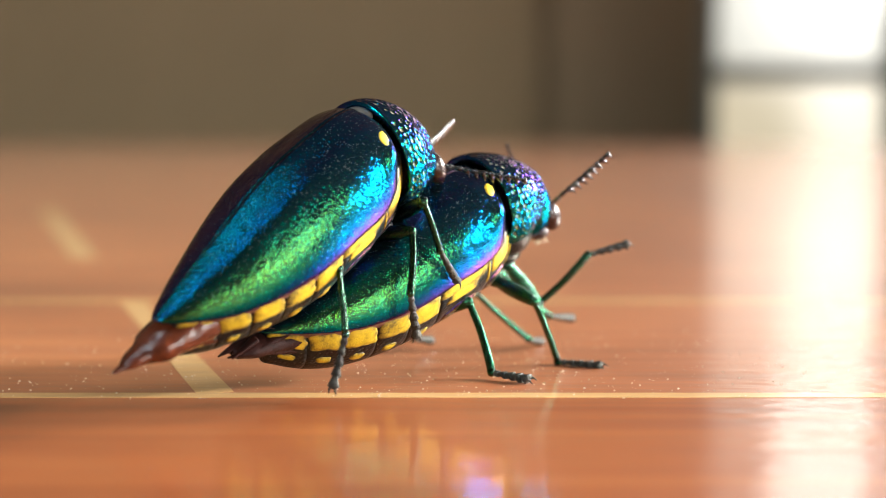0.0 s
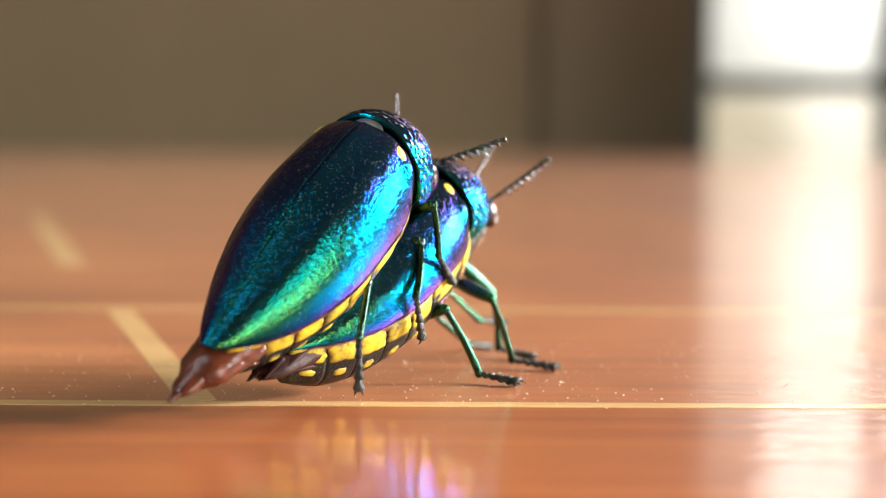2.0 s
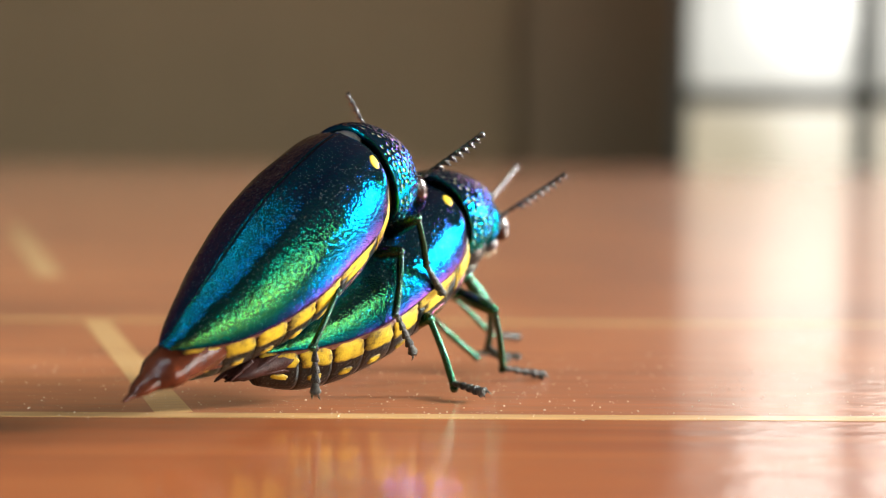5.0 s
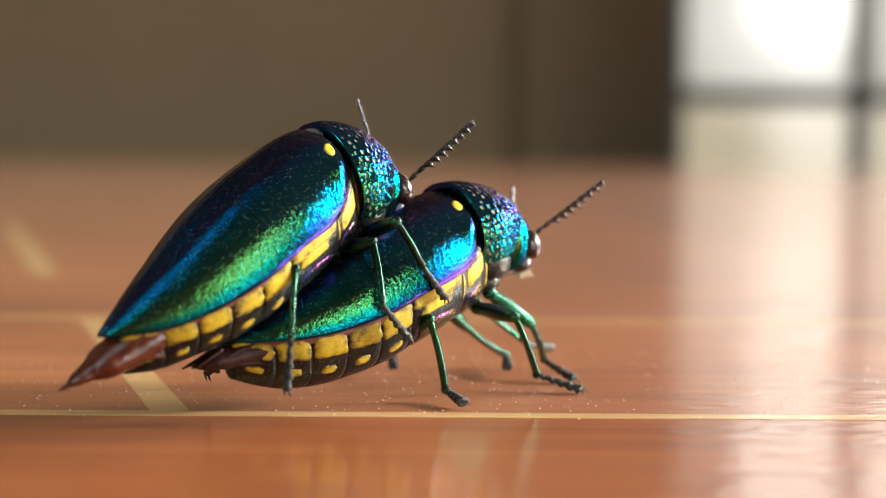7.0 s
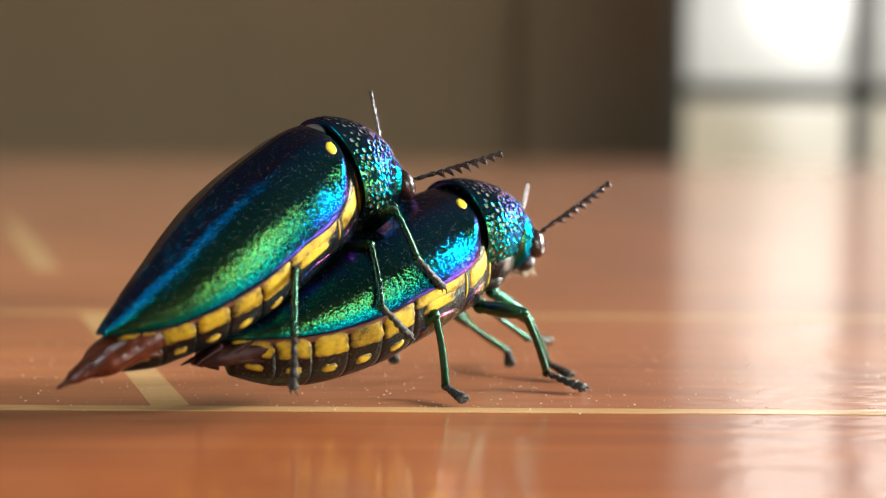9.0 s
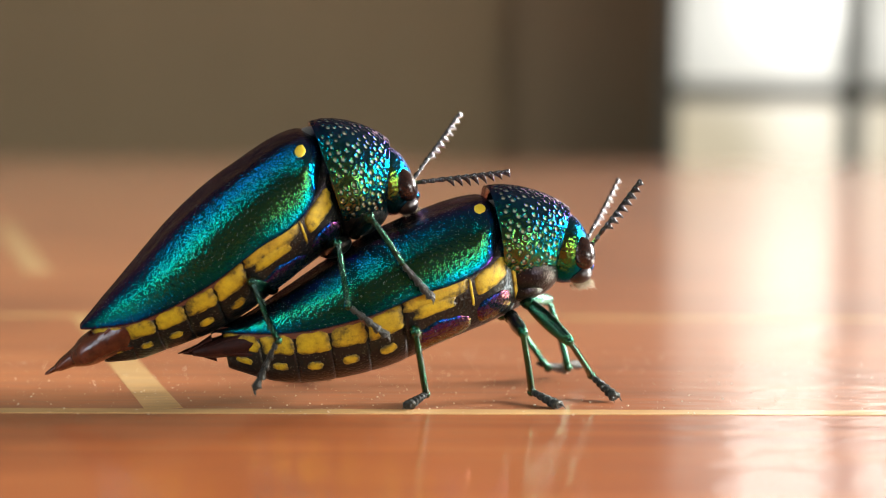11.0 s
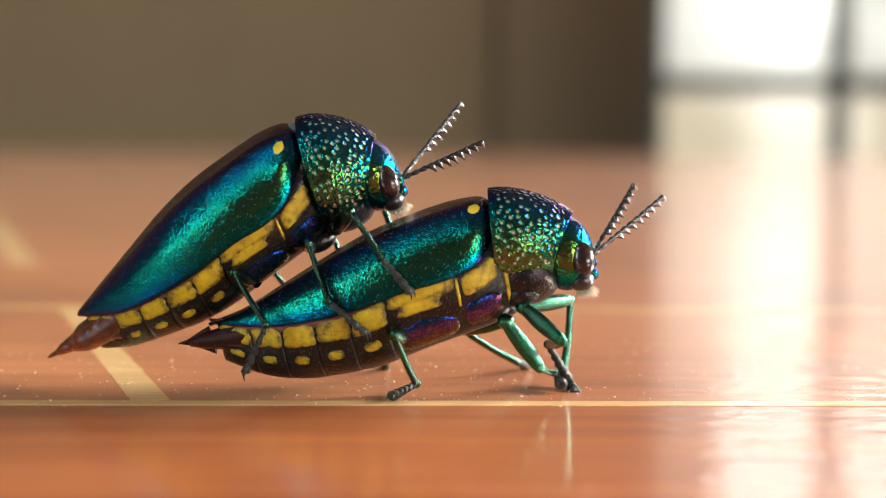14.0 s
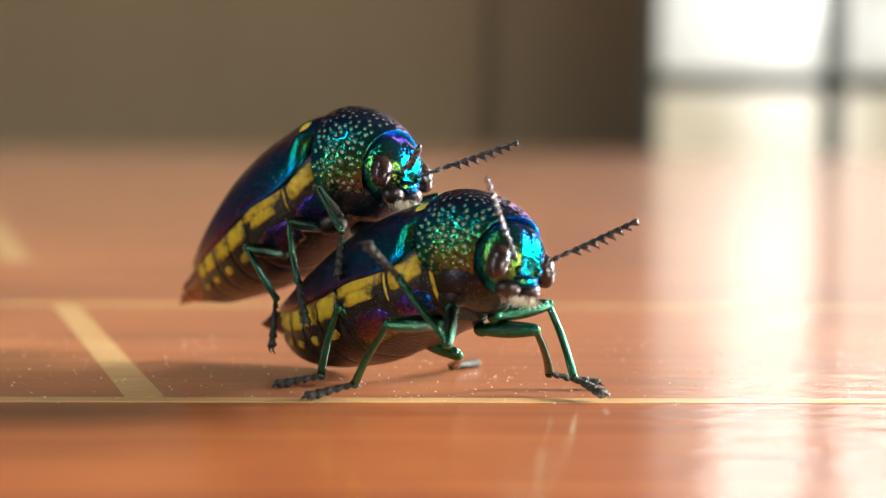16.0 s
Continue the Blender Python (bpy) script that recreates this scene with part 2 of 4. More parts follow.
# Window glare is painted into the backdrop's own glow as four soft spots.
DAYLIGHT_GLOW = daylight_glow("glowing_daylight", (0.66, 0.57, 0.40), (0.58, 0.57, 0.50), 0.13,
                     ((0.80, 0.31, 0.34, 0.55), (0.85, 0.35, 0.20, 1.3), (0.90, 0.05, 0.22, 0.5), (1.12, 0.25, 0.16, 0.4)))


# ---------------------------------------------------------------- mesh helpers
def finish(bm, name, mat, parent=None, label="", smooth=True):
    me = bpy.data.meshes.new(name)
    bmesh.ops.recalc_face_normals(bm, faces=bm.faces)
    bm.to_mesh(me)
    bm.free()
    me.materials.append(mat)
    for p in me.polygons:
        p.use_smooth = smooth
    ob = new(name, me)
    if parent:
        ob.parent = parent
    if label:
        ob["label"] = label
    return ob


def part(name, bm, mat, parent, label="", smooth=True):
    return finish(bm, name, mat, parent, label, smooth)


def box(bm, x0, y0, z0, x1, y1, z1, bevel=0.0):
    made = bmesh.ops.create_cube(bm, size=1)
    vs = made["verts"]
    for v in vs:
        v.co = Vector(((x0 + x1) / 2 + v.co.x * (x1 - x0), (y0 + y1) / 2 + v.co.y * (y1 - y0), (z0 + z1) / 2 + v.co.z * (z1 - z0)))
    if bevel:
        es = list({e for v in vs for e in v.link_edges})
        bmesh.ops.bevel(bm, geom=es, offset=bevel, segments=2, affect="EDGES", profile=0.5)
    return vs


def curve(xs, ys):
    """A smooth function through the given knots."""
    xs, ys = list(xs), list(ys)
    order = sorted(range(len(xs)), key=lambda i: xs[i])
    X, Y = [xs[i] for i in order], [ys[i] for i in order]
    n = len(X)
    d = [(Y[i + 1] - Y[i]) / (X[i + 1] - X[i]) for i in range(n - 1)]
    m = [d[0]] + [(d[i - 1] + d[i]) / 2 if d[i - 1] * d[i] > 0 else 0.0 for i in range(1, n - 1)] + [d[-1]]

    def f(x):
        x = min(max(x, X[0]), X[-1])
        i = 0
        while i < n - 2 and x > X[i + 1]:
            i += 1
        h = X[i + 1] - X[i]
        t = (x - X[i]) / h
        return ((2 * t ** 3 - 3 * t * t + 1) * Y[i] + (t ** 3 - 2 * t * t + t) * h * m[i]
                + (-2 * t ** 3 + 3 * t * t) * Y[i + 1] + (t ** 3 - t * t) * h * m[i + 1])
    return f


def sheet(bm, fn, nu, nv, u0=0.0, u1=1.0, v0=0.0, v1=1.0, layer=None, value=None):
    """A grid of faces over fn(u, v) in millimetres; layer takes value(u, v) at each corner."""
    rows = []
    for i in range(nu + 1):
        u = u0 + (u1 - u0) * i / nu
        row = []
        for j in range(nv + 1):
            v = v0 + (v1 - v0) * j / nv
            p = bm.verts.new(Vector(fn(u, v)) * MM)
            if layer:
                p[layer] = value(u, v)
            row.append(p)
        rows.append(row)
    for i in range(nu):
        for j in range(nv):
            bm.faces.new((rows[i][j], rows[i + 1][j], rows[i + 1][j + 1], rows[i][j + 1]))
    return rows


def rim(bm, a, b):
    """Closes the border between two grids of the same size."""
    def loop(r):
        n, m = len(r), len(r[0])
        return [r[0][j] for j in range(m)] + [r[i][m - 1] for i in range(1, n)] + [r[n - 1][j] for j in range(m - 2, -1, -1)] + [r[i][0] for i in range(n - 2, 0, -1)]
    p, q = loop(a), loop(b)
    for i in range(len(p)):
        k = (i + 1) % len(p)
        bm.faces.new((p[i], p[k], q[k], q[i]))


def tube(bm, points, radii, sides=10, flat=1.0, cap=True):
    """A closed tube along points (mm); flat squeezes it across."""
    rings = []
    for i, (p, r) in enumerate(zip(points, radii)):
        p = Vector(p)
        a = Vector(points[max(i - 1, 0)])
        b = Vector(points[min(i + 1, len(points) - 1)])
        d = (b - a).normalized()
        side = d.cross(Vector((0, 0, 1)))
        if side.length < 0.05:
            side = d.cross(Vector((0, 1, 0)))
        side.normalize()
        up = side.cross(d)
        rings.append([bm.verts.new((p + (side * math.cos(t) * flat + up * math.sin(t)) * r) * MM)
                      for t in (2 * math.pi * k / sides for k in range(sides))])
    for a, b in zip(rings, rings[1:]):
        for k in range(sides):
            bm.faces.new((a[k], a[(k + 1) % sides], b[(k + 1) % sides], b[k]))
    if cap:
        bm.faces.new(rings[0])
        bm.faces.new(rings[-1])


def blob(bm, centre, radii, seg=20, rings=12, rot=None):
    made = bmesh.ops.create_uvsphere(bm, u_segments=seg, v_segments=rings, radius=1)
    for v in made["verts"]:
        p = Vector((v.co.x * radii[0], v.co.y * radii[1], v.co.z * radii[2]))
        if rot:
            p = rot @ p
        v.co = (p + Vector(centre)) * MM
    return made["verts"]


# ---------------------------------------------------------------- room
def structure(name, bm, mat, label, category):
    return tagged(finish(bm, name, mat, None, smooth=False), label, category, kind="structure")


X0, X1, Y0, Y1, Z0, Z1 = -1.7, 2.0, -1.5, 2.6, -0.75, 2.0
bm = bmesh.new()
box(bm, X0 - 0.1, Y0 - 0.1, Z0 - 0.05, X1 + 0.1, Y1 + 0.8, Z0)
structure("floor", bm, FLOOR, "grey-brown floor of the room below the table", "floor")
bm = bmesh.new()
box(bm, X0 - 0.1, Y0 - 0.1, Z1, -1.42, Y1 + 0.1, Z1 + 0.05)
box(bm, -0.70, Y0 - 0.1, Z1, X1 + 0.1, Y1 + 0.1, Z1 + 0.05)
box(bm, -1.42, Y0 - 0.1, Z1, -0.70, -0.76, Z1 + 0.05)
box(bm, -1.42, -0.48, Z1, -0.70, Y1 + 0.1, Z1 + 0.05)
structure("ceiling", bm, CEILING, "dark brown wooden ceiling with a narrow roof light", "ceiling")
bm = bmesh.new()
box(bm, X0, Y0 - 0.1, Z0, 0.80, Y0, Z1)
box(bm, 1.94, Y0 - 0.1, Z0, X1, Y0, Z1)
box(bm, 0.80, Y0 - 0.1, Z0, 1.94, Y0, 0.14)
box(bm, 0.80, Y0 - 0.1, 0.62, 1.94, Y0, Z1)
structure("wall_south", bm, DARK, "dark brown wooden wall with a low window opening", "wall")
GX = 0.475


def panelled_wall():
    """Upright boards of stained wood, which end at the glazed wall."""
    top = tagged(new("wall_north"), "wall of stained olive-brown boards far behind the table", "wall", kind="structure")
    n = 18
    for i in range(n):
        a, b = X0 + (GX - X0) * i / n, X0 + (GX - X0) * (i + 1) / n
        bm = bmesh.new()
        box(bm, a, Y1, Z0, b, Y1 + 0.1, Z1, 0.002)
        part("board", bm, BOARD, top, smooth=False)
    # Added board whose darker tone stands in for shade on the wall's end.
    bm = bmesh.new()
    box(bm, 0.19, Y1 - 0.02, Z0, GX - 0.02, Y1 - 0.002, Z1, 0.003)
    part("shade_board", bm, SHADE_BOARD, top, "wide brown board toned darker as the shaded end of the wall", smooth=False)


panelled_wall()
# Two unseen walls, added to block the east lamps from the far wall's right end.
bm = bmesh.new()
box(bm, 0.98, 1.97, Z0, X1, 2.03, Z1, 0.004)
structure("shade_wall", bm, WALL, "short dull brown wall added out of view to shade the far boards", "wall")
bm = bmesh.new()
box(bm, 1.62, 0.57, Z0, X1, 0.63, Z1, 0.004)
structure("shade_wall", bm, WALL, "short dull brown wall added out of view to block low east light", "wall")


def windowed_wall(name, x, thick, openings):
    """A wall across x with openings (y0, y1, z0, z1), butted together from blocks."""
    bm = bmesh.new()
    y = Y0
    for y0, y1, z0, z1 in openings:
        box(bm, x, y, Z0, x + thick, y0, Z1)
        box(bm, x, y0, Z0, x + thick, y1, z0)
        box(bm, x, y0, z1, x + thick, y1, Z1)
        y = y1
    box(bm, x, y, Z0, x + thick, Y1 + 0.1, Z1)
    structure(name, bm, WALL, "dull brown painted wall with window openings", "wall")


windowed_wall("wall_east", X1, 0.1, ((0.06, 0.54, 0.40, 0.80), (0.66, 1.66, 0.5, 1.4)))
windowed_wall("wall_west", X0 - 0.1, 0.1, ((-1.32, -0.84, 0.2, 1.6),))


def glazed_wall():
    top = tagged(new("window_1"), "wall of small bright panes in grey-green frames", "window", kind="structure")
    xs = [GX + 0.335 * i for i in range(5)]
    zs = [0.117 + 0.25 * k for k in range(-3, 8)]
    for x in xs:
        bm = bmesh.new()
        box(bm, x - 0.013, Y1 - 0.01, Z0, x + 0.013, Y1 + 0.05, Z1, 0.003)
        part("window_post", bm, FRAME, top, smooth=False)
    for z in zs:
        if not Z0 < z < Z1:
            continue
        bm = bmesh.new()
        box(bm, GX, Y1, z - 0.016, X1, Y1 + 0.04, z + 0.016, 0.003)
        part("window_bar", bm, FRAME, top, smooth=False)
    return top


glazed_wall()
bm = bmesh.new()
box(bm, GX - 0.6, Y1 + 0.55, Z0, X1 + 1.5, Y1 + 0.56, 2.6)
structure("backdrop", bm, DAYLIGHT_GLOW, "glowing backdrop of hazy daylight with bright glare spots beyond the panes", "backdrop")


# ---------------------------------------------------------------- table
def table():
    top = tagged(new("table"), "long lacquered red-brown wooden table with pale inlaid lines", "table")
    bm = bmesh.new()
    box(bm, -1.1, 0.0, -0.035, 1.55, 1.93, 0.0)
    part("tabletop", bm, WOOD, top, smooth=False)
    bm = bmesh.new()
    box(bm, -1.1, -0.55, -0.035, 1.55, 0.0, 0.0)
    part("border_plank", bm, FRONT_WOOD, top, "highly polished red-brown border plank", smooth=False)
    for x, y in ((-1.0, -0.45), (1.45, -0.45), (-1.0, 1.83), (1.45, 1.83)):
        bm = bmesh.new()
        box(bm, x - 0.035, y - 0.035, Z0, x + 0.035, y + 0.035, -0.035, 0.005)
        part("leg", bm, WOOD, top, smooth=False)

    def strip(a, b, w, h=0.00005):
        bm = bmesh.new()
        a, b = Vector((*a, 0)) * MM, Vector((*b, 0)) * MM
        s = (b - a).normalized().cross(Vector((0, 0, 1))) * w * MM / 2
        lo = [bm.verts.new(p - Vector((0, 0, 0.001))) for p in (a - s, b - s, b + s, a + s)]
        hi = [bm.verts.new(p + Vector((0, 0, h))) for p in (a - s, b - s, b + s, a + s)]
        bm.faces.new(hi)
        bm.faces.new(lo)
        for i in range(4):
            k = (i + 1) % 4
            bm.faces.new((lo[i], lo[k], hi[k], hi[i]))
        part("inlay_line", bm, INLAY, top, "pale yellow inlaid line", smooth=False)

    strip((-1000, 0), (1500, 0), 2.9)
    strip((-1000, 93), (1500, 93), 4.0)
    strip((-26.2, 1.6), (-53.6, 91), 4.3, 0.00003)
    strip((-82, 178), (-140, 372), 6, 0.00003)
    return top


table()


# ---------------------------------------------------------------- beetles
def frame_of(fn, u, v, e=0.004):
    p = Vector(fn(u, v))
    du = Vector(fn(min(u + e, 1), v)) - Vector(fn(max(u - e, 0), v))
    dv = Vector(fn(u, min(v + e, 1))) - Vector(fn(u, max(v - e, 0)))
    n = du.cross(dv)
    return p, (n.normalized() if n.length > 1e-9 else Vector((0, 0, 1)))


def patch(fn, u0, u1, v0, v1, lift, out, power=3.0, nu=14, nv=10):
    """A raised rounded patch that lies on the surface fn; out tells its outer side."""
    bm = bmesh.new()

    def inside(s, t):
        s, t = s * 2 - 1, t * 2 - 1
        k = (abs(s) ** power + abs(t) ** power) ** (1 / power) or 1e-6
        big = max(abs(s), abs(t))
        return s * big / k, t * big / k, big

    def at(level):
        def g(s, t):
            a, b, big = inside(s, t)
            w = 1 + 0.16 * noise.noise(Vector((a * 2.1 + u0 * 90, b * 2.1 + v0 * 40, out[1] * 3)))
            a, b = a * w, b * w
            p, n = frame_of(fn, (u0 + u1) / 2 + a * (u1 - u0) / 2, (v0 + v1) / 2 + b * (v1 - v0) / 2)
            if n.dot(Vector(out)) < 0:
                n = -n
            return p + n * (level * (1 - big ** 4) if level > 0 else level)
        return g
    lay = bm.verts.layers.float.new("rim")
    a = sheet(bm, at(lift), nu, nv, layer=lay, value=lambda s, t: max(abs(s * 2 - 1), abs(t * 2 - 1)))
    b = sheet(bm, at(-0.25), nu, nv, layer=lay, value=lambda s, t: 1.0)
    rim(bm, a, b)
    return bm


DORSAL_X = (-22.2, -18, -13.2, -7.2, -1.7, 3.5, 8.4, 11.5, 13.4)
half_width = curve((-22.2, -20.4, -15, -10, -4, 2, 7, 11, 13.4), (0.9, 2.3, 5.2, 7.1, 8.4, 8.7, 8.3, 7.4, 6.0))


def beetle(name, label, height, edge, belly, tail_tip, tail_mat, lift, hx, hz, stretch, jagged):
    top = tagged(new(name), label, "beetle", group="pair of mating beetles")
    dorsal = curve(DORSAL_X, height)
    low = curve((-22.2, -15, -10, -4, 2, 7, 11, 13.4), edge)
    under = curve((-24, -20, -16, -9, -3, 3, 10, 15), belly)

    # wing cases
    for side in (-1, 1):
        def outer(u, v, side=side):
            x = 13.4 - 35.6 * u
            a = v * math.pi / 2
            w, zt, ze = half_width(x), dorsal(x), low(x)
            fall = 1 - 0.13 * max(0.0, 1 - u / 0.06) ** 2
            callus = 0.45 * math.exp(-((u - 0.075) / 0.04) ** 2 - ((v - 0.74) / 0.13) ** 2)
            y = w * math.sin(a) ** 0.92 * fall + callus * math.sin(a)
            z = ze + (zt - ze) * math.cos(a) ** 0.86 * fall + callus * math.cos(a)
            ridge = 0.15 * math.cos(v * 16.5) * math.sin(math.pi * min(1, u * 1.2)) ** 0.7 * (1 - 0.75 * v) + 0.12 * math.exp(-(v / 0.03) ** 2)
            front = 1.6 * (1 - u) ** 14
            ridge += 0.07 * noise.noise(Vector((x * 0.28, y * 0.5, lift * 9))) * min(1, v * 4) + 0.025 * noise.noise(Vector((x * 0.9, y * 1.3, lift * 5)))
            return (x - front * v ** 4, side * (y + 0.05), z + ridge - 0.7 * (1 - u) ** 30 * (1 - v * 0.3))

        def inner(u, v, outer=outer, side=side):
            p = Vector(outer(u, v))
            return p + Vector((0, -side * 0.35 * v, -0.4 * (1 - v * 0.6)))
        bm = bmesh.new()
        lay = bm.verts.layers.float.new("across")
        a = sheet(bm, outer, 90, 40, layer=lay, value=lambda u, v: v)
        b = sheet(bm, inner, 90, 40, layer=lay, value=lambda u, v: v)
        rim(bm, a, b)
        case = part("wing_case", bm, ELYTRA, top, "iridescent blue-green wing case")
        v0 = 0.53 if lift > 0.9 else 0.44
        part("yellow_spot", patch(outer, 0.052, 0.092, v0 - 0.075, v0 + 0.075, 0.12, (0, side, 1), 2.2), SPOT, case, "bright yellow oval spot")

    # shield behind the head, with its pits
    rng = np.random.default_rng(5)
    shield_x = 13.0 if lift > 0.9 else 12.3
    topz = curve((0, 0.25, 0.6, 0.85, 1), (11.1, 10.7, 9.2, 7.4, 5.9))
    wide = curve((0, 0.3, 0.7, 1), (7.2, 7.4, 6.3, 4.7))

    def shield(u, v):
        a = (v * 2 - 1) * radians(138)
        zc = 3.0 - 1.2 * u
        up = (topz(u) - zc) * lift
        c = math.cos(a)
        z = zc + (up * c if c > 0 else 5.2 * c)
        return (shield_x + u * (19.8 - shield_x + 2.2 * c) + 0.35 * (1 - u) * c, -wide(u) * math.sin(a), z)
    cells = []
    for k in range(1500):
        p = (rng.random(), rng.random())
        q = Vector(shield(*p))
        if all((q - c[0]).length > 0.74 for c in cells):
            cells.append((q, 0.25 + 0.11 * rng.random()))
    C = np.array([c[0] for c in cells])
    Rr = np.array([c[1] for c in cells])
    NU, NV = 100, 230
    bm = bmesh.new()
    lay = bm.verts.layers.float.new("across")
    pit = bm.verts.layers.float.new("pit")
    rows = []
    for i in range(NU + 1):
        row = []
        for j in range(NV + 1):
            u, v = i / NU, j / NV
            p, n = frame_of(shield, u, v)
            if n.dot(p - Vector((16, 0, 3))) < 0:
                n = -n
            d = np.sqrt(((C - np.array(p)) ** 2).sum(1))
            k = int(d.argmin())
            q = d[k] / Rr[k]
            dent = -0.20 * max(0.0, 1 - q * q) + 0.10 * max(0.0, 1 - (q / 0.6) ** 2) + 0.08 * math.exp(-((q - 1.35) / 0.45) ** 2)
            edge_fade = min(1, u * 14, (1 - u) * 14)
            vert = bm.verts.new((p + n * dent * edge_fade) * MM)
            vert[lay] = abs(v * 2 - 1)
            vert[pit] = min(1.0, max(0.0, 1.5 - q * 2.0)) if edge_fade >= 1 else 0
            row.append(vert)
        rows.append(row)
    for i in range(NU):
        for j in range(NV):
            bm.faces.new((rows[i][j], rows[i + 1][j], rows[i + 1][j + 1], rows[i][j + 1]))
    back = []
    for i in (0, NU):
        ring = [bm.verts.new(((Vector(r.co) / MM - Vector((16, 0, 3))) * 0.86 + Vector((16, 0, 3))) * MM) for r in rows[i]]
        back.append(ring)
        for j in range(NV):
            bm.faces.new((rows[i][j], rows[i][j + 1], ring[j + 1], ring[j]))
    part("shield", bm, PRONOTUM, top, "pitted blue-green neck shield")
    bm = bmesh.new()
    blob(bm, (12.6, 0, 9.6 if lift > 0.9 else 6.9), (1.6, 2.0, 1.0))
    part("scutellum", bm, GREY_HORN, top, "small grey plate between shield and wing cases")
    bm = bmesh.new()
    blob(bm, (14.5, 0, 2.2), (3.6, 5.8, 5.4 * lift), 28, 18)
    part("neck", bm, MOUTH, top, "dark neck joint")

    bm = bmesh.new()
    blob(bm, (15.2, 0, -0.9 + hz), (4.4, 5.5, 3.6), 28, 18)
    part("chest_plate", bm, BELLY, top, "dark bristly plate under the neck shield")
    for side in (-1, 1):
        for x, z in ((14.7, -3.4 + 1.5 * hz), (11.0, -4.6 + 1.2 * hz), (1.4, -5.4 + 0.6 * hz)):
            bm = bmesh.new()
            blob(bm, (x - 0.3, side * 2.8, z + 0.4), (2.3, 1.9, 1.3), 16, 10)
            part("hip", bm, BELLY, top)

    # head
    bm = bmesh.new()
    lay = bm.verts.layers.float.new("across")
    for v in blob(bm, (19.2 + hx, 0, 0.9 + hz), (3.4, 4.6, 4.5), 48, 32):
        p = v.co / MM
        dent = 0.25 * math.exp(-(p.y / 0.7) ** 2) if p.x > 20 + hx else 0
        v.co.x -= dent * MM
        v[lay] = min(1, max(0, (4.5 - p.z) / 7))
    head = part("head", bm, HEAD, top, "blue-green metallic head")
    for side in (-1, 1):
        bm = bmesh.new()
        blob(bm, (20.9 + hx, side * 3.35, -0.1 + hz), (1.5, 1.4, 2.15), 24, 16, Euler((side * radians(12), radians(-14), side * radians(28))).to_matrix())
        part("eye", bm, EYE, head, "large dark brown eye")
        bm = bmesh.new()
        blob(bm, (20.5 + hx, side * 1.5, -2.75 + hz), (1.5, 1.5, 1.15))
        part("jaw", bm, MOUTH, head, "glossy dark brown jaw")
        bm = bmesh.new()
        blob(bm, (22.1 + hx, side * 1.4, -0.9 + hz), (0.55, 0.5, 0.55), 14, 10)
        part("antenna_socket", bm, HEAD, head)
    bm = bmesh.new()
    blob(bm, (21.9 + hx, 0, -2.1 + hz), (0.8, 1.7, 0.8))
    part("upper_lip", bm, HEAD, head, "metallic green upper lip")
    bm = bmesh.new()
    hr = random.Random(3)
    for k in range(150):
        p = Vector((19.6 + hx + hr.random() * 2.3, hr.uniform(-2.0, 2.0), -4.1 + hz + hr.random() * 0.6))
        q = p + Vector((hr.uniform(0, 0.7), hr.uniform(-0.3, 0.3), -hr.uniform(0.5, 1.0)))
        tube(bm, [p, q], [0.05, 0.02], 4)
    part("bristles", bm, HAIR, head, "pale bristles round the mouth")

    # underside
    def flank(u, v):
        x = 13.6 - 37.0 * u
        z0, z1 = low(x) + 0.3, under(x)
        a = v * math.pi / 2
        return x, z0 + (z1 - z0) * math.sin(a) ** 1.0, (half_width(x) - 0.35) * math.cos(a) ** 0.75

    def side_fn(side):
        def f(u, v):
            x, z, y = flank(u, min(max(v, 0), 1))
            return (x, side * y, z)
        return f

    def ring_part(u0, u1, mat, name_, label_="", bulge=0.25, nu=10):
        bm = bmesh.new()
        n = 40

        def f(u, s):
            t = u0 + (u1 - u0) * u
            swell = 1 - 0.035 * bulge * (abs(u * 2 - 1) ** 8)
            if s < 0.8:
                w = s / 0.8 * 2 - 1
                x, z, y = flank(t, 1 - abs(w))
                y = math.copysign(y, w)
            else:
                w = 1 - (s - 0.8) / 0.2 * 2
                x, z, y = flank(t, 0)
                y, z = y * w, z + (1 - w * w) * max(0.2, (dorsal(x) - low(x)) * 0.55)
            zc = (low(x) + under(x)) / 2
            return (x, y * swell, zc + (z - zc) * swell)
        rows_ = sheet(bm, f, nu, n)
        for r_ in (rows_[0], rows_[-1]):
            bm.faces.new(r_[:-1])
        bmesh.ops.remove_doubles(bm, verts=bm.verts, dist=1e-6)
        return part(name_, bm, mat, top, label_)

    def ux(x):
        return (13.6 - x) / 37.0
    chest = ring_part(ux(13.5), ux(-0.6), BELLY, "thorax", "blue-black thorax underside", nu=24)
    for side in (-1, 1):
        f = side_fn(side)
        for xa, xb, va, vb in ((12.3, 8.2, 0.04, 0.27), (7.4, -0.5, -0.04, 0.17), (5.6, 0.6, 0.13, 0.28), (13.4, 12.9, 0.05, 0.62), (7.8, 7.45, 0.04, 0.36)):
            part("side_plate", patch(f, ux(xa), ux(xb), va, vb, 0.14, (0, side, -0.3), 4.0), YELLOW, chest, "dull yellow side plate")
        for xa, xb, va, vb in ((12.4, 8.0, 0.36, 0.72), (6.9, 0.4, 0.38, 0.80)):
            part("coxal_plate", patch(f, ux(xa), ux(xb), va, vb, 0.22, (0, side, -0.5), 3.0), VIOLET, chest, "violet-blue plate beside the hip")
    edges = [-0.6, -5.0, -9.2, -13.2, -17.0, -21.0]
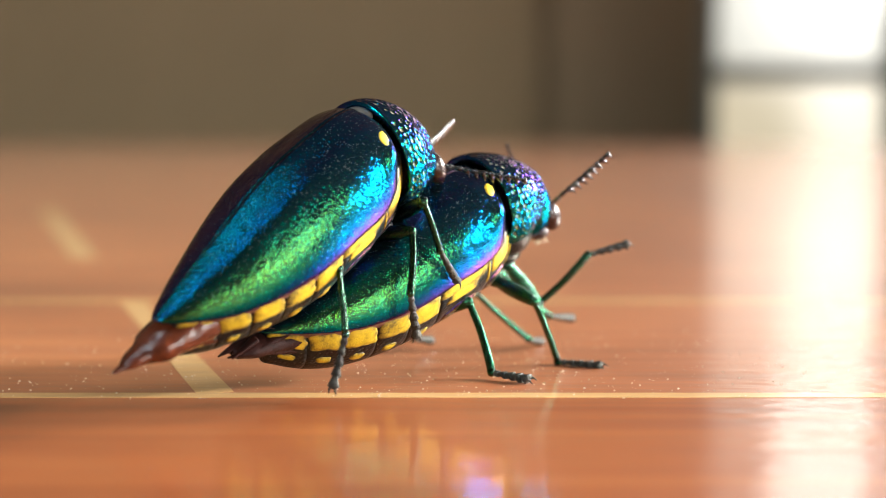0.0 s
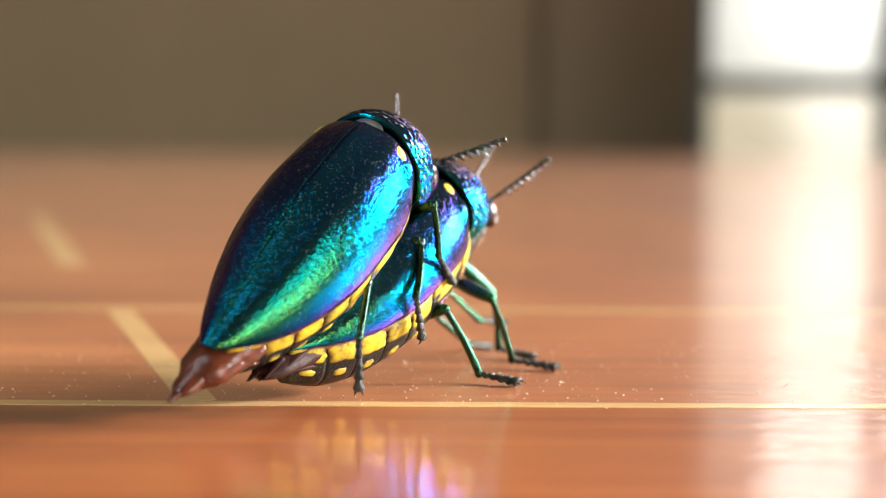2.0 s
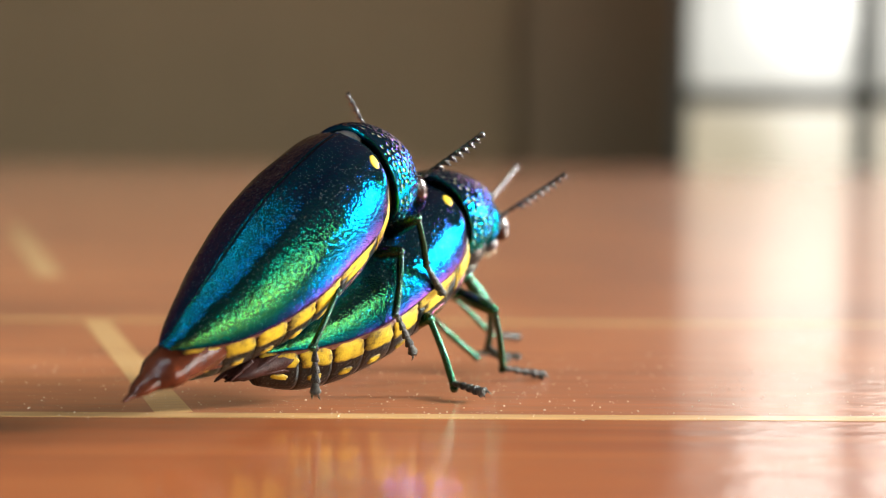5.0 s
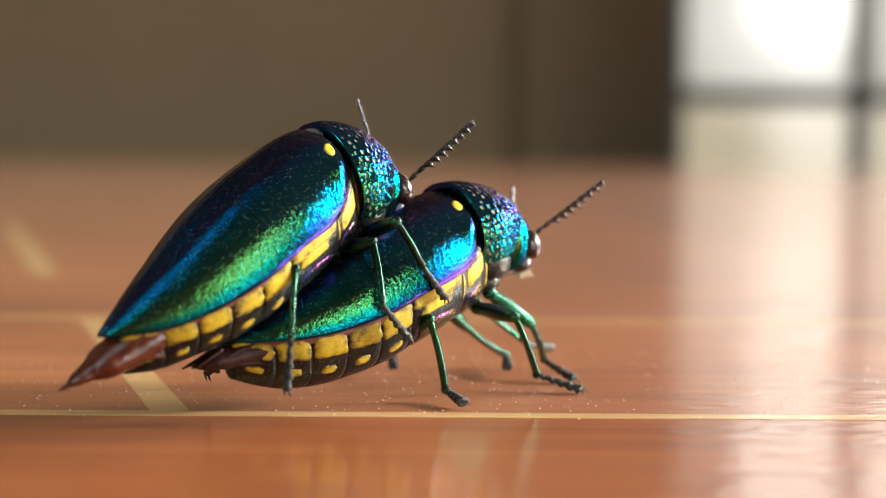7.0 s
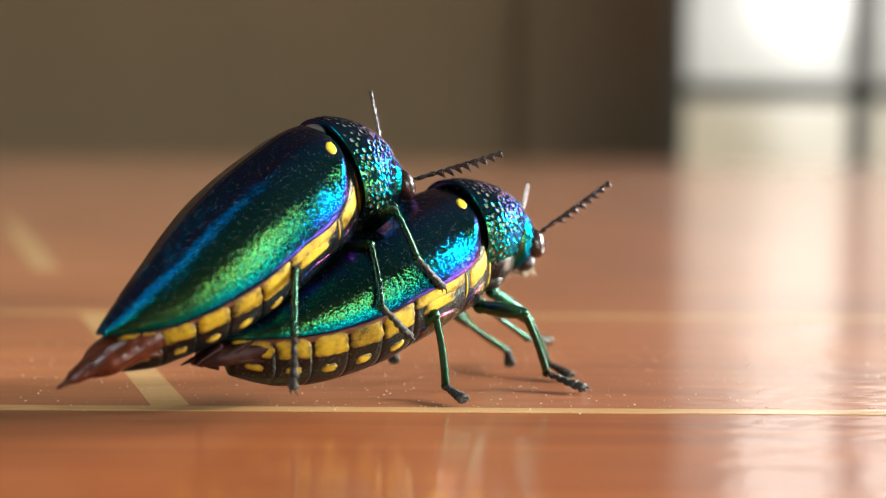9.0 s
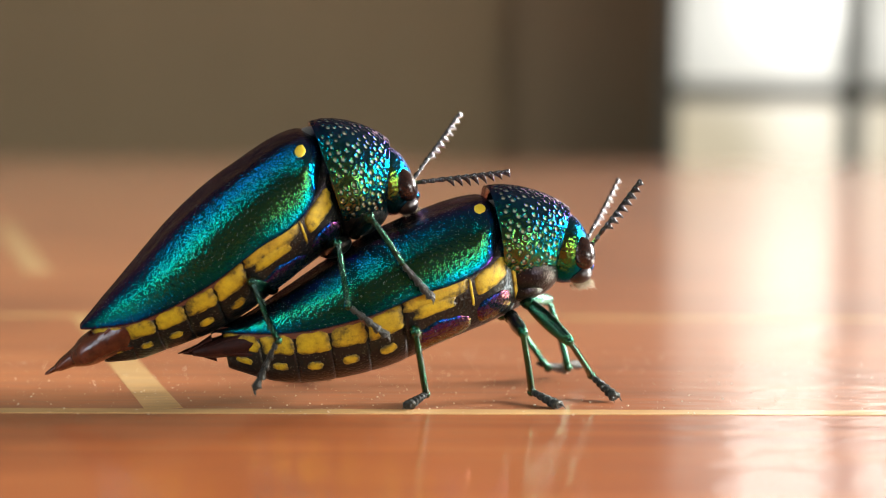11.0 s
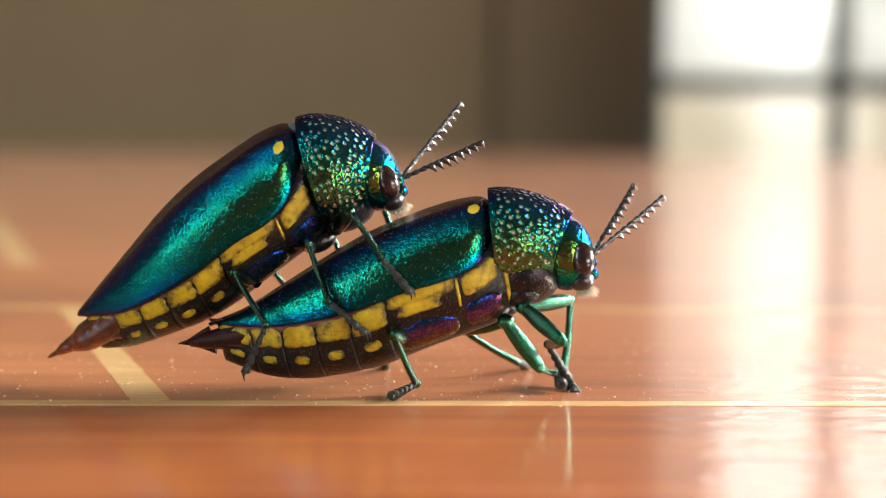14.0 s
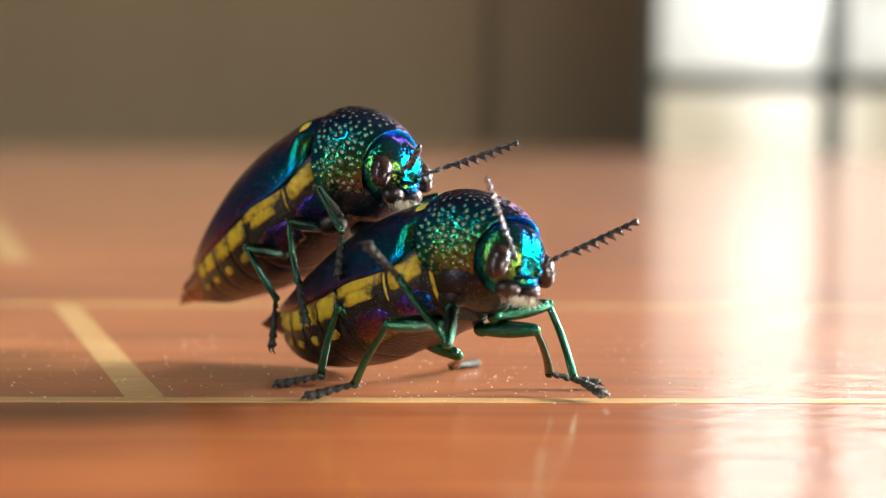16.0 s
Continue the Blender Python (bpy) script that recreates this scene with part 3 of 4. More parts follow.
    for side in (-1, 1):
        part("membrane", patch(side_fn(side), ux(-1.0), ux(-21.2), -0.08, 0.10, 0.10, (0, side, -0.2), 8, 40, 6), MEMBRANE, chest, "red-brown skin fold under the wing case")
    for a, b in zip(edges, edges[1:]):
        seg = ring_part(ux(a), ux(b), BELLY, "abdomen_segment", "blue-black abdomen segment with yellow marks", bulge=0.45)
        for side in (-1, 1):
            f = side_fn(side)
            ln = a - b
            part("yellow_patch", patch(f, ux(a - 0.02 * ln), ux(b + 0.05 * ln), 0.04, 0.29, 0.17, (0, side, -0.3), 6.0), YELLOW, seg, "powdery yellow flank patch")
            part("yellow_dot", patch(f, ux(a - 0.30 * ln), ux(b + 0.26 * ln), 0.40, 0.53, 0.16, (0, side, -0.4), 2.8), YELLOW, seg, "small yellow dot")

    # tail: overlapping horny plates that end in a thin tip
    tx, ty, tz = tail_tip
    base_z = (low(-20) + under(-20)) / 2 + 0.6

    def tail_plate(u0, u1, w0, w1, h0, h1, dz, name_, oy=0.0):
        bm = bmesh.new()

        def f(u, s):
            t = u0 + (u1 - u0) * u
            x = -18.0 + (tx + 18.0) * t
            a = s * 2 * math.pi
            swell = 1 - 0.30 * max(0, u - 0.85) / 0.15
            w = (w0 + (w1 - w0) * u) * swell
            h = (h0 + (h1 - h0) * u) * swell
            rough = 1 + 0.05 * noise.noise(Vector((x * 1.1, math.cos(a) * 2.4, math.sin(a) * 2.4 + dz)))
            return (x, ty * t + oy + w * rough * math.cos(a), base_z + dz * (1 - u) + (tz - base_z) * t + h * rough * math.sin(a))
        rows_ = sheet(bm, f, 22, 24)
        bm.faces.new(rows_[-1][:-1])
        bm.faces.new(rows_[0][:-1])
        bmesh.ops.remove_doubles(bm, verts=bm.verts, dist=1e-6)
        return part(name_, bm, tail_mat, top, "red-brown horny tail plate")

    if jagged:
        tail_plate(-0.35, 0.80, 4.2, 1.9, 2.3, 0.75, 0.2, "tail_plate")
        tail_plate(-0.35, 0.72, 3.7, 2.0, 0.9, 0.4, 2.0, "tail_plate")
        tail_plate(-0.35, 0.66, 3.6, 1.8, 1.0, 0.4, -1.9, "tail_plate")
        for w, dz, oy, end in ((1.0, 0.8, 0.6, 1.0), (0.9, -0.5, -0.5, 0.93), (0.8, 1.3, -1.0, 0.90), (0.8, -1.3, 0.8, 0.86)):
            tail_plate(0.5, end, w, 0.22, 0.42, 0.10, dz, "tail_spine", oy)
    else:
        tail_plate(-0.30, 0.62, 4.3, 2.6, 2.9, 1.5, 0.1, "tail_plate")
        tail_plate(-0.30, 0.56, 3.7, 2.5, 1.1, 0.7, 2.2, "tail_plate")
        tail_plate(-0.30, 0.50, 3.5, 2.2, 1.2, 0.6, -2.3, "tail_plate")
        tail_plate(0.40, 0.86, 2.3, 1.1, 1.45, 0.55, 0.2, "tail_plate")
        tail_plate(0.36, 0.80, 1.4, 0.8, 0.6, 0.35, -1.4, "tail_plate", 0.5)
        tail_plate(0.76, 1.0, 0.75, 0.22, 0.5, 0.16, 0.0, "tail_tip")
    for o in top.children_recursive:
        for v in o.data.vertices:
            v.co.x *= stretch
    return top


def segmented_leg(parent, name, lens, thick, femur_mat, tibia_mat):
    """A leg: its thigh, and under it the shin and the foot, each along its own x axis."""
    lf, lt, ls = lens
    bm = bmesh.new()
    n = 12
    xs = [lf * i / n for i in range(n + 1)]
    tube(bm, [(x, 0, 0) for x in xs], [thick * (0.62 + 0.5 * math.sin(math.pi * (0.1 + 0.8 * x / lf))) for x in xs], 14, 0.85)
    blob(bm, (lf, 0, 0), (thick * 0.72,) * 3, 12, 8)
    blob(bm, (0, 0, 0), (thick * 1.15, thick * 1.0, thick * 1.0), 12, 8)
    thigh = part(name, bm, femur_mat, parent, "metallic green leg with a dark jointed foot")
    bm = bmesh.new()
    xs = [lt * i / n for i in range(n + 1)]
    tube(bm, [(x, 0, 0.06 * lt * math.sin(math.pi * x / lt) * 0.5) for x in xs], [thick * (0.50 + 0.10 * x / lt) for x in xs], 10, 0.8)
    blob(bm, (lt, 0, 0), (thick * 0.62,) * 3, 10, 8)
    shin = part("shin", bm, tibia_mat, thigh)
    bm = bmesh.new()
    pts, rad = [], []
    k = 5
    for i in range(k):
        x0, step, w = ls * 0.92 * i / k, ls * 0.92 / k, thick * (0.44 + 0.07 * i)
        pts += [(x0, 0, 0.02), (x0 + step * 0.45, 0, 0.03), (x0 + step * 0.86, 0, -0.03), (x0 + step * 0.97, 0, -0.10)]
        rad += [w * 0.55, w * 0.78, w * 1.05, w * 0.85]
    tube(bm, pts, rad, 10, 1.2)
    for s in (-1, 1):
        tube(bm, [(ls * 0.86, s * 0.15, 0), (ls * 0.97, s * 0.42, 0.05), (ls * 1.04, s * 0.5, -0.3)], [0.2, 0.13, 0.03], 6)
    foot = part("foot", bm, TARSUS, thigh, "dusty dark jointed foot")
    return thigh, shin, foot


def antenna(parent, length):
    """A saw-toothed antenna along x: its first joint carries the other ten."""
    n = 11
    x = 0.0
    first = None
    for i in range(n):
        bm = bmesh.new()
        ln = length / n * (1.15 if i < 3 else 0.95)
        saw = 0 if i < 3 else 0.62 * math.sin(math.pi * (0.3 + 0.55 * (i - 3) / (n - 4)))
        r = 0.30 if i < 3 else 0.28
        k = 6
        rows_ = []
        for j in range(k + 1):
            t = j / k
            tooth = saw * max(0.0, t - 0.15) / 0.7 if t < 0.86 else saw * (1 - t) / 0.14
            rr = r * (0.7 + 0.5 * t if t < 0.9 else 0.75)
            ring = []
            for q in range(10):
                a = 2 * math.pi * q / 10
                z = math.sin(a) * rr
                ring.append(bm.verts.new(Vector((x + ln * (t * 1.04 + (0.12 * tooth / 0.5 if z < 0 else 0)), math.cos(a) * rr * 0.8, z * (1 + (4.8 * tooth if z < 0 else 0)))) * MM))
            rows_.append(ring)
        for p, q in zip(rows_, rows_[1:]):
            for j in range(10):
                bm.faces.new((p[j], p[(j + 1) % 10], q[(j + 1) % 10], q[j]))
        bm.faces.new(rows_[0])
        bm.faces.new(rows_[-1])
        if first is None:
            first = part("antenna", bm, ANTENNA, parent, "black saw-toothed antenna")
        else:
            part("antenna_joint", bm, ANTENNA, first)
        x += ln
    return first


upper_beetle = beetle("jewel_beetle", "iridescent blue-green jewel beetle climbing on another beetle's back",
                      (-1.9, 0.4, 2.9, 6.0, 8.2, 9.6, 10.7, 10.9, 10.5), (-2.3, -3.2, -2.7, -1.5, 0.2, 1.2, 3.3, 5.5),
                      (-6.0, -7.4, -8.2, -8.2, -7.5, -5.8, -3.9, -3.0), (-28.6, 0.9, -6.0), RUST, 1.0, 0.7, 0.5, 0.945, False)
lower_beetle = beetle("jewel_beetle", "iridescent green-blue jewel beetle standing on the table under another",
                      (-0.6, 0.4, 2.3, 4.8, 6.8, 8.0, 8.8, 8.9, 8.3), (-0.5, -2.1, -2.4, -2.0, -0.9, -0.3, 1.1, 2.8),
                      (-3.4, -5.9, -8.0, -9.2, -9.0, -7.7, -6.4, -5.2), (-26.4, -0.3, -2.4), MAROON, 0.83, 1.0, -0.3, 1.02, True)


def dust():
    rng = random.Random(11)
    bm = bmesh.new()
    for _ in range(1500):
        x, y = rng.gauss(-5, 45), rng.uniform(-3, 55)
        r = 0.03 + 0.10 * rng.random() ** 4
        made = bmesh.ops.create_icosphere(bm, subdivisions=1, radius=1)
        for v in made["verts"]:
            v.co = Vector((x + v.co.x * r * rng.uniform(0.7, 1.6), y + v.co.y * r * rng.uniform(0.7, 1.6), 0.13 + r * 0.6 + v.co.z * r * 0.8)) * MM
    tagged(finish(bm, "dust", DUST), "pale dust specks scattered on the table", "dust", kind="stuff")


dust()
UPPER_ROWS = [
    (0.0, -17.01, 3.08, 18.92, 45.74, 19.47, 11.36),
    (0.5, -16.71, 3.17, 18.44, 41.91, 22.21, 13.00),
    (1.0, -14.64, 4.64, 18.51, 48.53, 20.26, 15.88),
    (1.5, -13.21, 5.34, 17.92, 57.56, 21.91, 14.99),
    (2.0, -13.18, 5.91, 18.09, 57.76, 23.42, 14.93),
    (2.5, -13.34, 6.49, 18.03, 58.23, 23.83, 14.95),
    (3.0, -13.19, 7.14, 18.07, 58.48, 23.77, 15.24),
    (3.5, -12.98, 7.41, 18.12, 60.38, 22.53, 16.09),
    (4.0, -12.57, 7.40, 17.93, 58.86, 24.25, 17.06),
    (6.5, -16.55, 4.14, 18.89, 39.55, 16.68, -1.50),
    (7.0, -17.08, 3.25, 18.56, 39.72, 18.37, -1.04),
    (7.5, -16.91, 2.85, 18.48, 39.72, 18.04, -1.33),
    (8.0, -17.49, 3.43, 18.06, 38.03, 20.32, -0.02),
    (8.5, -17.63, 3.84, 18.28, 36.74, 20.21, 1.21),
    (9.0, -17.15, 3.32, 18.38, 37.95, 19.09, 1.88),
    (11.5, -18.36, 10.94, 18.03, 3.12, 21.36, 3.20),
    (12.0, -18.53, 11.28, 17.97, 3.90, 21.59, 3.36),
    (12.5, -18.57, 10.73, 17.95, 3.20, 21.76, 3.65),
    (13.0, -18.51, 11.21, 17.65, 3.45, 22.85, 4.72),
    (13.5, -18.75, 11.26, 17.84, 3.10, 22.45, 5.44),
    (14.0, -18.04, 12.86, 17.76, -5.16, 20.59, 5.09),
    (14.5, -16.79, 15.32, 17.66, -7.34, 22.80, 3.56),
    (15.0, -17.06, 19.13, 16.96, -11.28, 23.22, 0.87),
    (15.5, -11.60, 24.77, 18.84, -32.96, 16.58, -9.94),
    (16.0, -10.81, 27.97, 19.15, -44.67, 16.53, -6.96),
]
LOWER_ROWS = [
    (0.0, -5.31, 15.33, 13.98, 38.4, 15.9, 12.6),
    (0.5, -4.98, 13.93, 14.33, 41.1, 17.7, 11.4),
    (1.0, -5.86, 15.50, 13.73, 53.8, 15.5, 7.5),
    (1.5, -6.04, 16.30, 13.33, 57.3, 16.3, 5.4),
    (2.0, -6.33, 16.74, 13.81, 58.3, 17.9, 3.3),
    (2.5, -6.54, 17.23, 13.91, 58.7, 18.3, 3.1),
    (3.0, -6.63, 18.67, 14.01, 58.5, 18.9, 4.4),
    (3.5, -6.80, 18.64, 13.46, 60.2, 17.1, 3.6),
    (4.0, -6.24, 19.48, 14.50, 58.2, 21.2, 7.0),
    (6.5, -3.00, 14.10, 13.31, 36.2, 10.8, -2.4),
    (7.0, -3.31, 12.31, 13.69, 36.8, 12.4, -2.3),
    (7.5, -3.34, 11.43, 13.73, 36.5, 12.3, -2.0),
    (8.0, -3.36, 10.82, 13.67, 38.2, 12.3, -2.5),
    (8.5, -3.27, 10.55, 13.68, 36.1, 12.5, -2.0),
    (9.0, -3.10, 10.54, 13.57, 36.4, 11.9, -1.2),
    (11.5, 0.60, 10.49, 13.20, 3.3, 11.8, -4.1),
    (12.0, 0.46, 10.68, 13.08, 4.8, 12.0, -5.1),
    (12.5, 0.39, 11.40, 13.20, 4.9, 12.2, -3.7),
    (13.0, 0.11, 12.65, 13.15, 6.1, 12.9, -2.8),
    (13.5, 0.35, 10.96, 13.12, 4.8, 12.5, -4.8),
    (14.0, 1.62, 8.89, 12.43, -4.8, 10.4, -6.1),
    (14.5, 3.26, 10.29, 13.43, -8.9, 13.7, -5.0),
    (15.0, 2.66, 15.95, 13.19, -12.9, 17.4, 0.3),
    (15.5, 3.39, 13.96, 12.26, -36.6, 10.4, -8.6),
    (16.0, 2.14, 13.17, 11.78, -50.2, 11.4, -10.9),
]
UfR = [
    (0.0, (11.40, -10.89, 0.58), (11.88, -11.21, -5.11), (14.26, -11.68, -10.90)),
    (1.0, (12.71, -10.31, 0.42), (13.12, -10.70, -5.27), (15.42, -11.12, -11.10)),
    (2.5, (10.94, -11.05, 0.97), (9.67, -10.84, -3.75), (12.47, -12.01, -9.59)),
    (4.0, (11.31, -11.48, 0.67), (11.13, -10.21, -3.75), (13.89, -11.49, -10.16)),
    (6.5, (13.07, -10.80, -1.18), (15.03, -9.86, -7.35), (17.44, -10.15, -12.95)),
    (7.0, (13.23, -10.91, -1.24), (14.97, -10.80, -7.13), (17.00, -11.12, -12.42)),
    (9.0, (13.57, -10.85, -0.94), (13.43, -12.29, -5.45), (16.14, -12.62, -10.85)),
    (11.5, (14.69, -9.77, -0.80), (16.75, -10.81, -6.93), (18.60, -11.56, -12.45)),
    (12.5, (14.83, -9.87, -0.70), (17.15, -9.81, -6.54), (18.78, -10.36, -12.46)),
    (13.5, (15.20, -9.77, -0.78), (16.69, -10.84, -6.39), (18.67, -11.71, -11.70)),
    (14.0, (15.73, -9.65, -0.83), (17.55, -11.64, -6.73), (19.56, -12.62, -12.03)),
    (15.0, (15.77, -9.67, -1.04), (16.46, -8.58, -6.44), (17.78, -8.67, -11.24)),
    (16.0, (16.04, -9.75, -1.66), (17.82, -8.64, -6.86), (17.00, -9.13, -11.96)),
]
UmR = [
    (0.0, (10.11, -9.58, -3.39), (6.05, -11.49, -7.99), (5.82, -11.89, -12.38)),
    (1.0, (11.27, -9.16, -3.54), (7.27, -11.42, -8.04), (6.99, -11.91, -12.41)),
    (2.5, (9.70, -9.78, -3.02), (3.39, -11.24, -5.79), (3.29, -12.17, -10.44)),
    (4.0, (9.85, -9.86, -2.78), (4.87, -10.71, -7.05), (4.43, -11.52, -11.30)),
    (6.5, (10.77, -8.56, -3.54), (7.94, -9.61, -10.28), (10.05, -9.83, -14.17)),
    (7.0, (10.83, -8.68, -3.33), (8.19, -10.59, -9.38), (10.12, -10.81, -13.87)),
    (9.0, (10.35, -8.70, -2.92), (7.04, -12.31, -8.78), (9.14, -12.64, -12.97)),
    (11.5, (10.24, -8.16, -2.65), (9.33, -11.26, -9.35), (12.09, -11.79, -13.98)),
    (12.5, (9.99, -8.21, -2.53), (9.81, -10.37, -9.64), (11.84, -11.02, -15.37)),
    (13.5, (9.65, -8.18, -2.45), (9.38, -11.80, -9.74), (11.67, -12.45, -14.66)),
    (14.0, (9.78, -8.20, -2.42), (10.26, -12.32, -9.40), (13.26, -13.28, -14.51)),
    (15.0, (9.15, -8.30, -2.57), (10.17, -8.41, -10.76), (12.69, -8.68, -16.16)),
    (16.0, (8.74, -8.37, -2.93), (9.11, -8.46, -11.03), (10.49, -9.04, -16.64)),
]
UhR = [
    (0.0, (-2.21, -9.25, -2.37), (-4.24, -11.00, -8.59), (-7.08, -11.47, -12.67)),
    (1.0, (-1.02, -9.62, -2.31), (-3.05, -11.62, -8.46), (-5.92, -12.35, -12.47)),
    (2.5, (-2.59, -8.93, -2.02), (-8.90, -10.35, -4.29), (-10.33, -11.52, -10.22)),
    (4.0, (-2.47, -9.17, -1.89), (-8.30, -9.35, -4.31), (-9.76, -10.49, -10.44)),
    (6.5, (-1.46, -9.07, -2.80), (-3.62, -8.36, -9.30), (-6.20, -8.34, -15.01)),
    (7.0, (-1.41, -9.28, -2.73), (-3.88, -9.40, -8.25), (-6.64, -9.51, -14.28)),
    (9.0, (-1.18, -9.28, -2.77), (-4.34, -11.41, -7.51), (-6.53, -11.66, -13.42)),
    (11.5, (-0.44, -9.37, -3.04), (0.81, -10.93, -10.26), (-3.42, -11.40, -14.11)),
    (12.5, (-0.41, -9.31, -3.09), (1.01, -10.16, -9.81), (-2.85, -10.88, -14.66)),
    (13.5, (0.17, -9.58, -3.49), (1.18, -11.46, -9.59), (-3.73, -12.37, -13.66)),
    (14.0, (0.81, -9.62, -3.68), (2.54, -11.91, -9.48), (-1.85, -12.93, -13.96)),
    (15.0, (0.98, -9.86, -4.19), (0.26, -7.60, -11.00), (-2.03, -7.66, -16.00)),
    (16.0, (1.43, -9.89, -4.91), (3.60, -7.47, -11.91), (2.28, -7.96, -18.51)),
]
LhR = [
    (0.0, (4.4, -7.4, -4.9), (5.9, 11.2, 0.8), (10.8, 7.5, 0.5)),
    (1.5, (1.2, -8.4, -4.3), (6.9, 15.6, 1.1), (12.0, 12.1, 0.5)),
    (2.5, (1.2, -8.5, -4.7), (6.0, 15.1, 1.2), (11.6, 12.5, 0.5)),
    (4.0, (0.6, -8.5, -4.7), (5.9, 16.9, 1.1), (10.9, 13.3, 0.5)),
    (7.0, (1.3, -8.3, -4.2), (5.5, 8.8, 1.5), (7.7, 3.1, 0.8)),
    (9.0, (2.0, -8.1, -3.8), (5.4, 7.7, 1.5), (7.6, 2.0, 0.8)),
    (11.5, (0.2, -8.4, -4.4), (3.8, 6.1, 1.1), (1.0, 0.6, 0.7)),
    (12.5, (0.2, -8.4, -4.4), (3.8, 6.1, 1.1), (1.0, 0.6, 0.7)),
    (14.5, (0.0, -8.5, -4.9), (4.3, 5.4, 1.4), (1.0, 0.2, 0.6)),
    (15.0, (1.0, -8.4, -4.4), (4.7, 3.0, 1.4), (0.4, -1.3, 0.8)),
    (15.5, (-0.3, -8.5, -4.9), (-6.2, 7.3, 0.8), (-12.5, 6.8, 0.5)),
    (16.0, (-0.2, -8.1, -3.7), (-6.5, 10.0, 1.2), (-12.4, 7.8, 0.3)),
]
LmR = [
    (0.0, (12.7, -10.0, -7.1), (14.7, 22.2, 0.4), (20.5, 19.2, 0.3)),
    (1.5, (10.7, -10.2, -5.7), (10.9, 25.6, 1.3), (17.2, 24.6, 0.5)),
    (2.5, (9.8, -10.1, -7.6), (11.2, 27.0, 1.2), (17.3, 24.9, 0.5)),
    (4.0, (10.9, -10.1, -7.9), (8.8, 31.3, 1.5), (14.5, 34.0, 0.5)),
    (7.0, (12.6, -10.0, -7.0), (17.1, 17.4, 2.1), (23.0, 15.2, 0.4)),
    (9.0, (13.6, -9.6, -6.7), (18.1, 15.9, 1.9), (22.7, 11.7, 0.6)),
    (11.5, (12.1, -10.1, -6.8), (16.1, 6.7, 1.2), (18.7, 0.9, 0.5)),
    (12.5, (12.1, -10.1, -6.8), (16.1, 6.7, 1.2), (18.7, 0.9, 0.5)),
    (13.5, (12.1, -10.1, -6.8), (16.1, 6.7, 1.2), (18.7, 0.9, 0.5)),
    (14.0, (11.9, -10.0, -6.8), (21.6, 12.9, 1.5), (21.2, -1.9, 0.5)),
    (14.5, (12.8, -9.7, -5.2), (16.8, 0.2, 2.7), (19.5, -5.3, 0.8)),
    (15.0, (11.9, -10.0, -6.8), (16.0, 2.0, 3.0), (19.0, -3.0, 0.5)),
    (15.5, (11.9, -10.0, -6.8), (2.0, 2.0, 5.0), (0.0, -2.0, 1.5)),
    (16.0, (11.7, -10.1, -7.1), (-2.3, 1.6, 1.6), (-8.1, -1.1, 0.5)),
]
LfR = [
    (0.0, (18.2, -5.7, -9.5), (18.7, 25.0, 13.9), (24.6, 26.0, 15.4)),
    (0.5, (18.2, -5.7, -9.5), (18.7, 25.0, 11.7), (22.9, 26.0, 8.7)),
    (1.0, (18.2, -5.7, -9.5), (12.0, 31.0, 1.5), (17.0, 34.0, 0.5)),
    (1.5, (18.2, -5.7, -9.5), (9.5, 33.0, 1.5), (14.5, 36.0, 0.5)),
    (2.5, (18.2, -5.7, -9.5), (9.8, 39.8, 1.3), (14.9, 31.0, 0.5)),
    (4.0, (18.2, -5.7, -9.5), (6.2, 45.4, 1.3), (9.0, 35.9, 0.5)),
    (7.0, (19.1, -5.1, -10.1), (18.8, 27.2, 2.6), (22.7, 23.2, 0.5)),
    (9.0, (19.6, -3.6, -9.8), (19.0, 26.0, 1.8), (21.8, 20.9, 0.7)),
    (11.5, (17.4, -8.1, -9.5), (24.4, 10.0, 2.6), (26.8, 4.9, 0.6)),
    (12.5, (17.4, -8.1, -9.5), (24.4, 10.0, 2.6), (26.8, 4.9, 0.6)),
    (13.5, (17.4, -8.1, -9.5), (24.4, 10.0, 2.6), (26.8, 4.9, 0.6)),
    (14.0, (18.2, -5.7, -9.5), (19.9, 8.0, 5.7), (22.7, 10.0, 1.1)),
    (14.5, (19.0, -0.3, -9.1), (29.1, 10.8, 3.8), (30.8, 6.0, 0.8)),
    (15.0, (17.4, -7.7, -10.0), (25.3, 10.0, 4.3), (28.7, 7.1, 0.3)),
    (15.5, (16.6, -9.4, -8.5), (15.6, 0.4, 2.6), (13.0, -4.6, 0.4)),
    (16.0, (18.2, -5.7, -9.5), (2.7, -5.0, 14.5), (-1.3, -7.0, 18.7)),
]
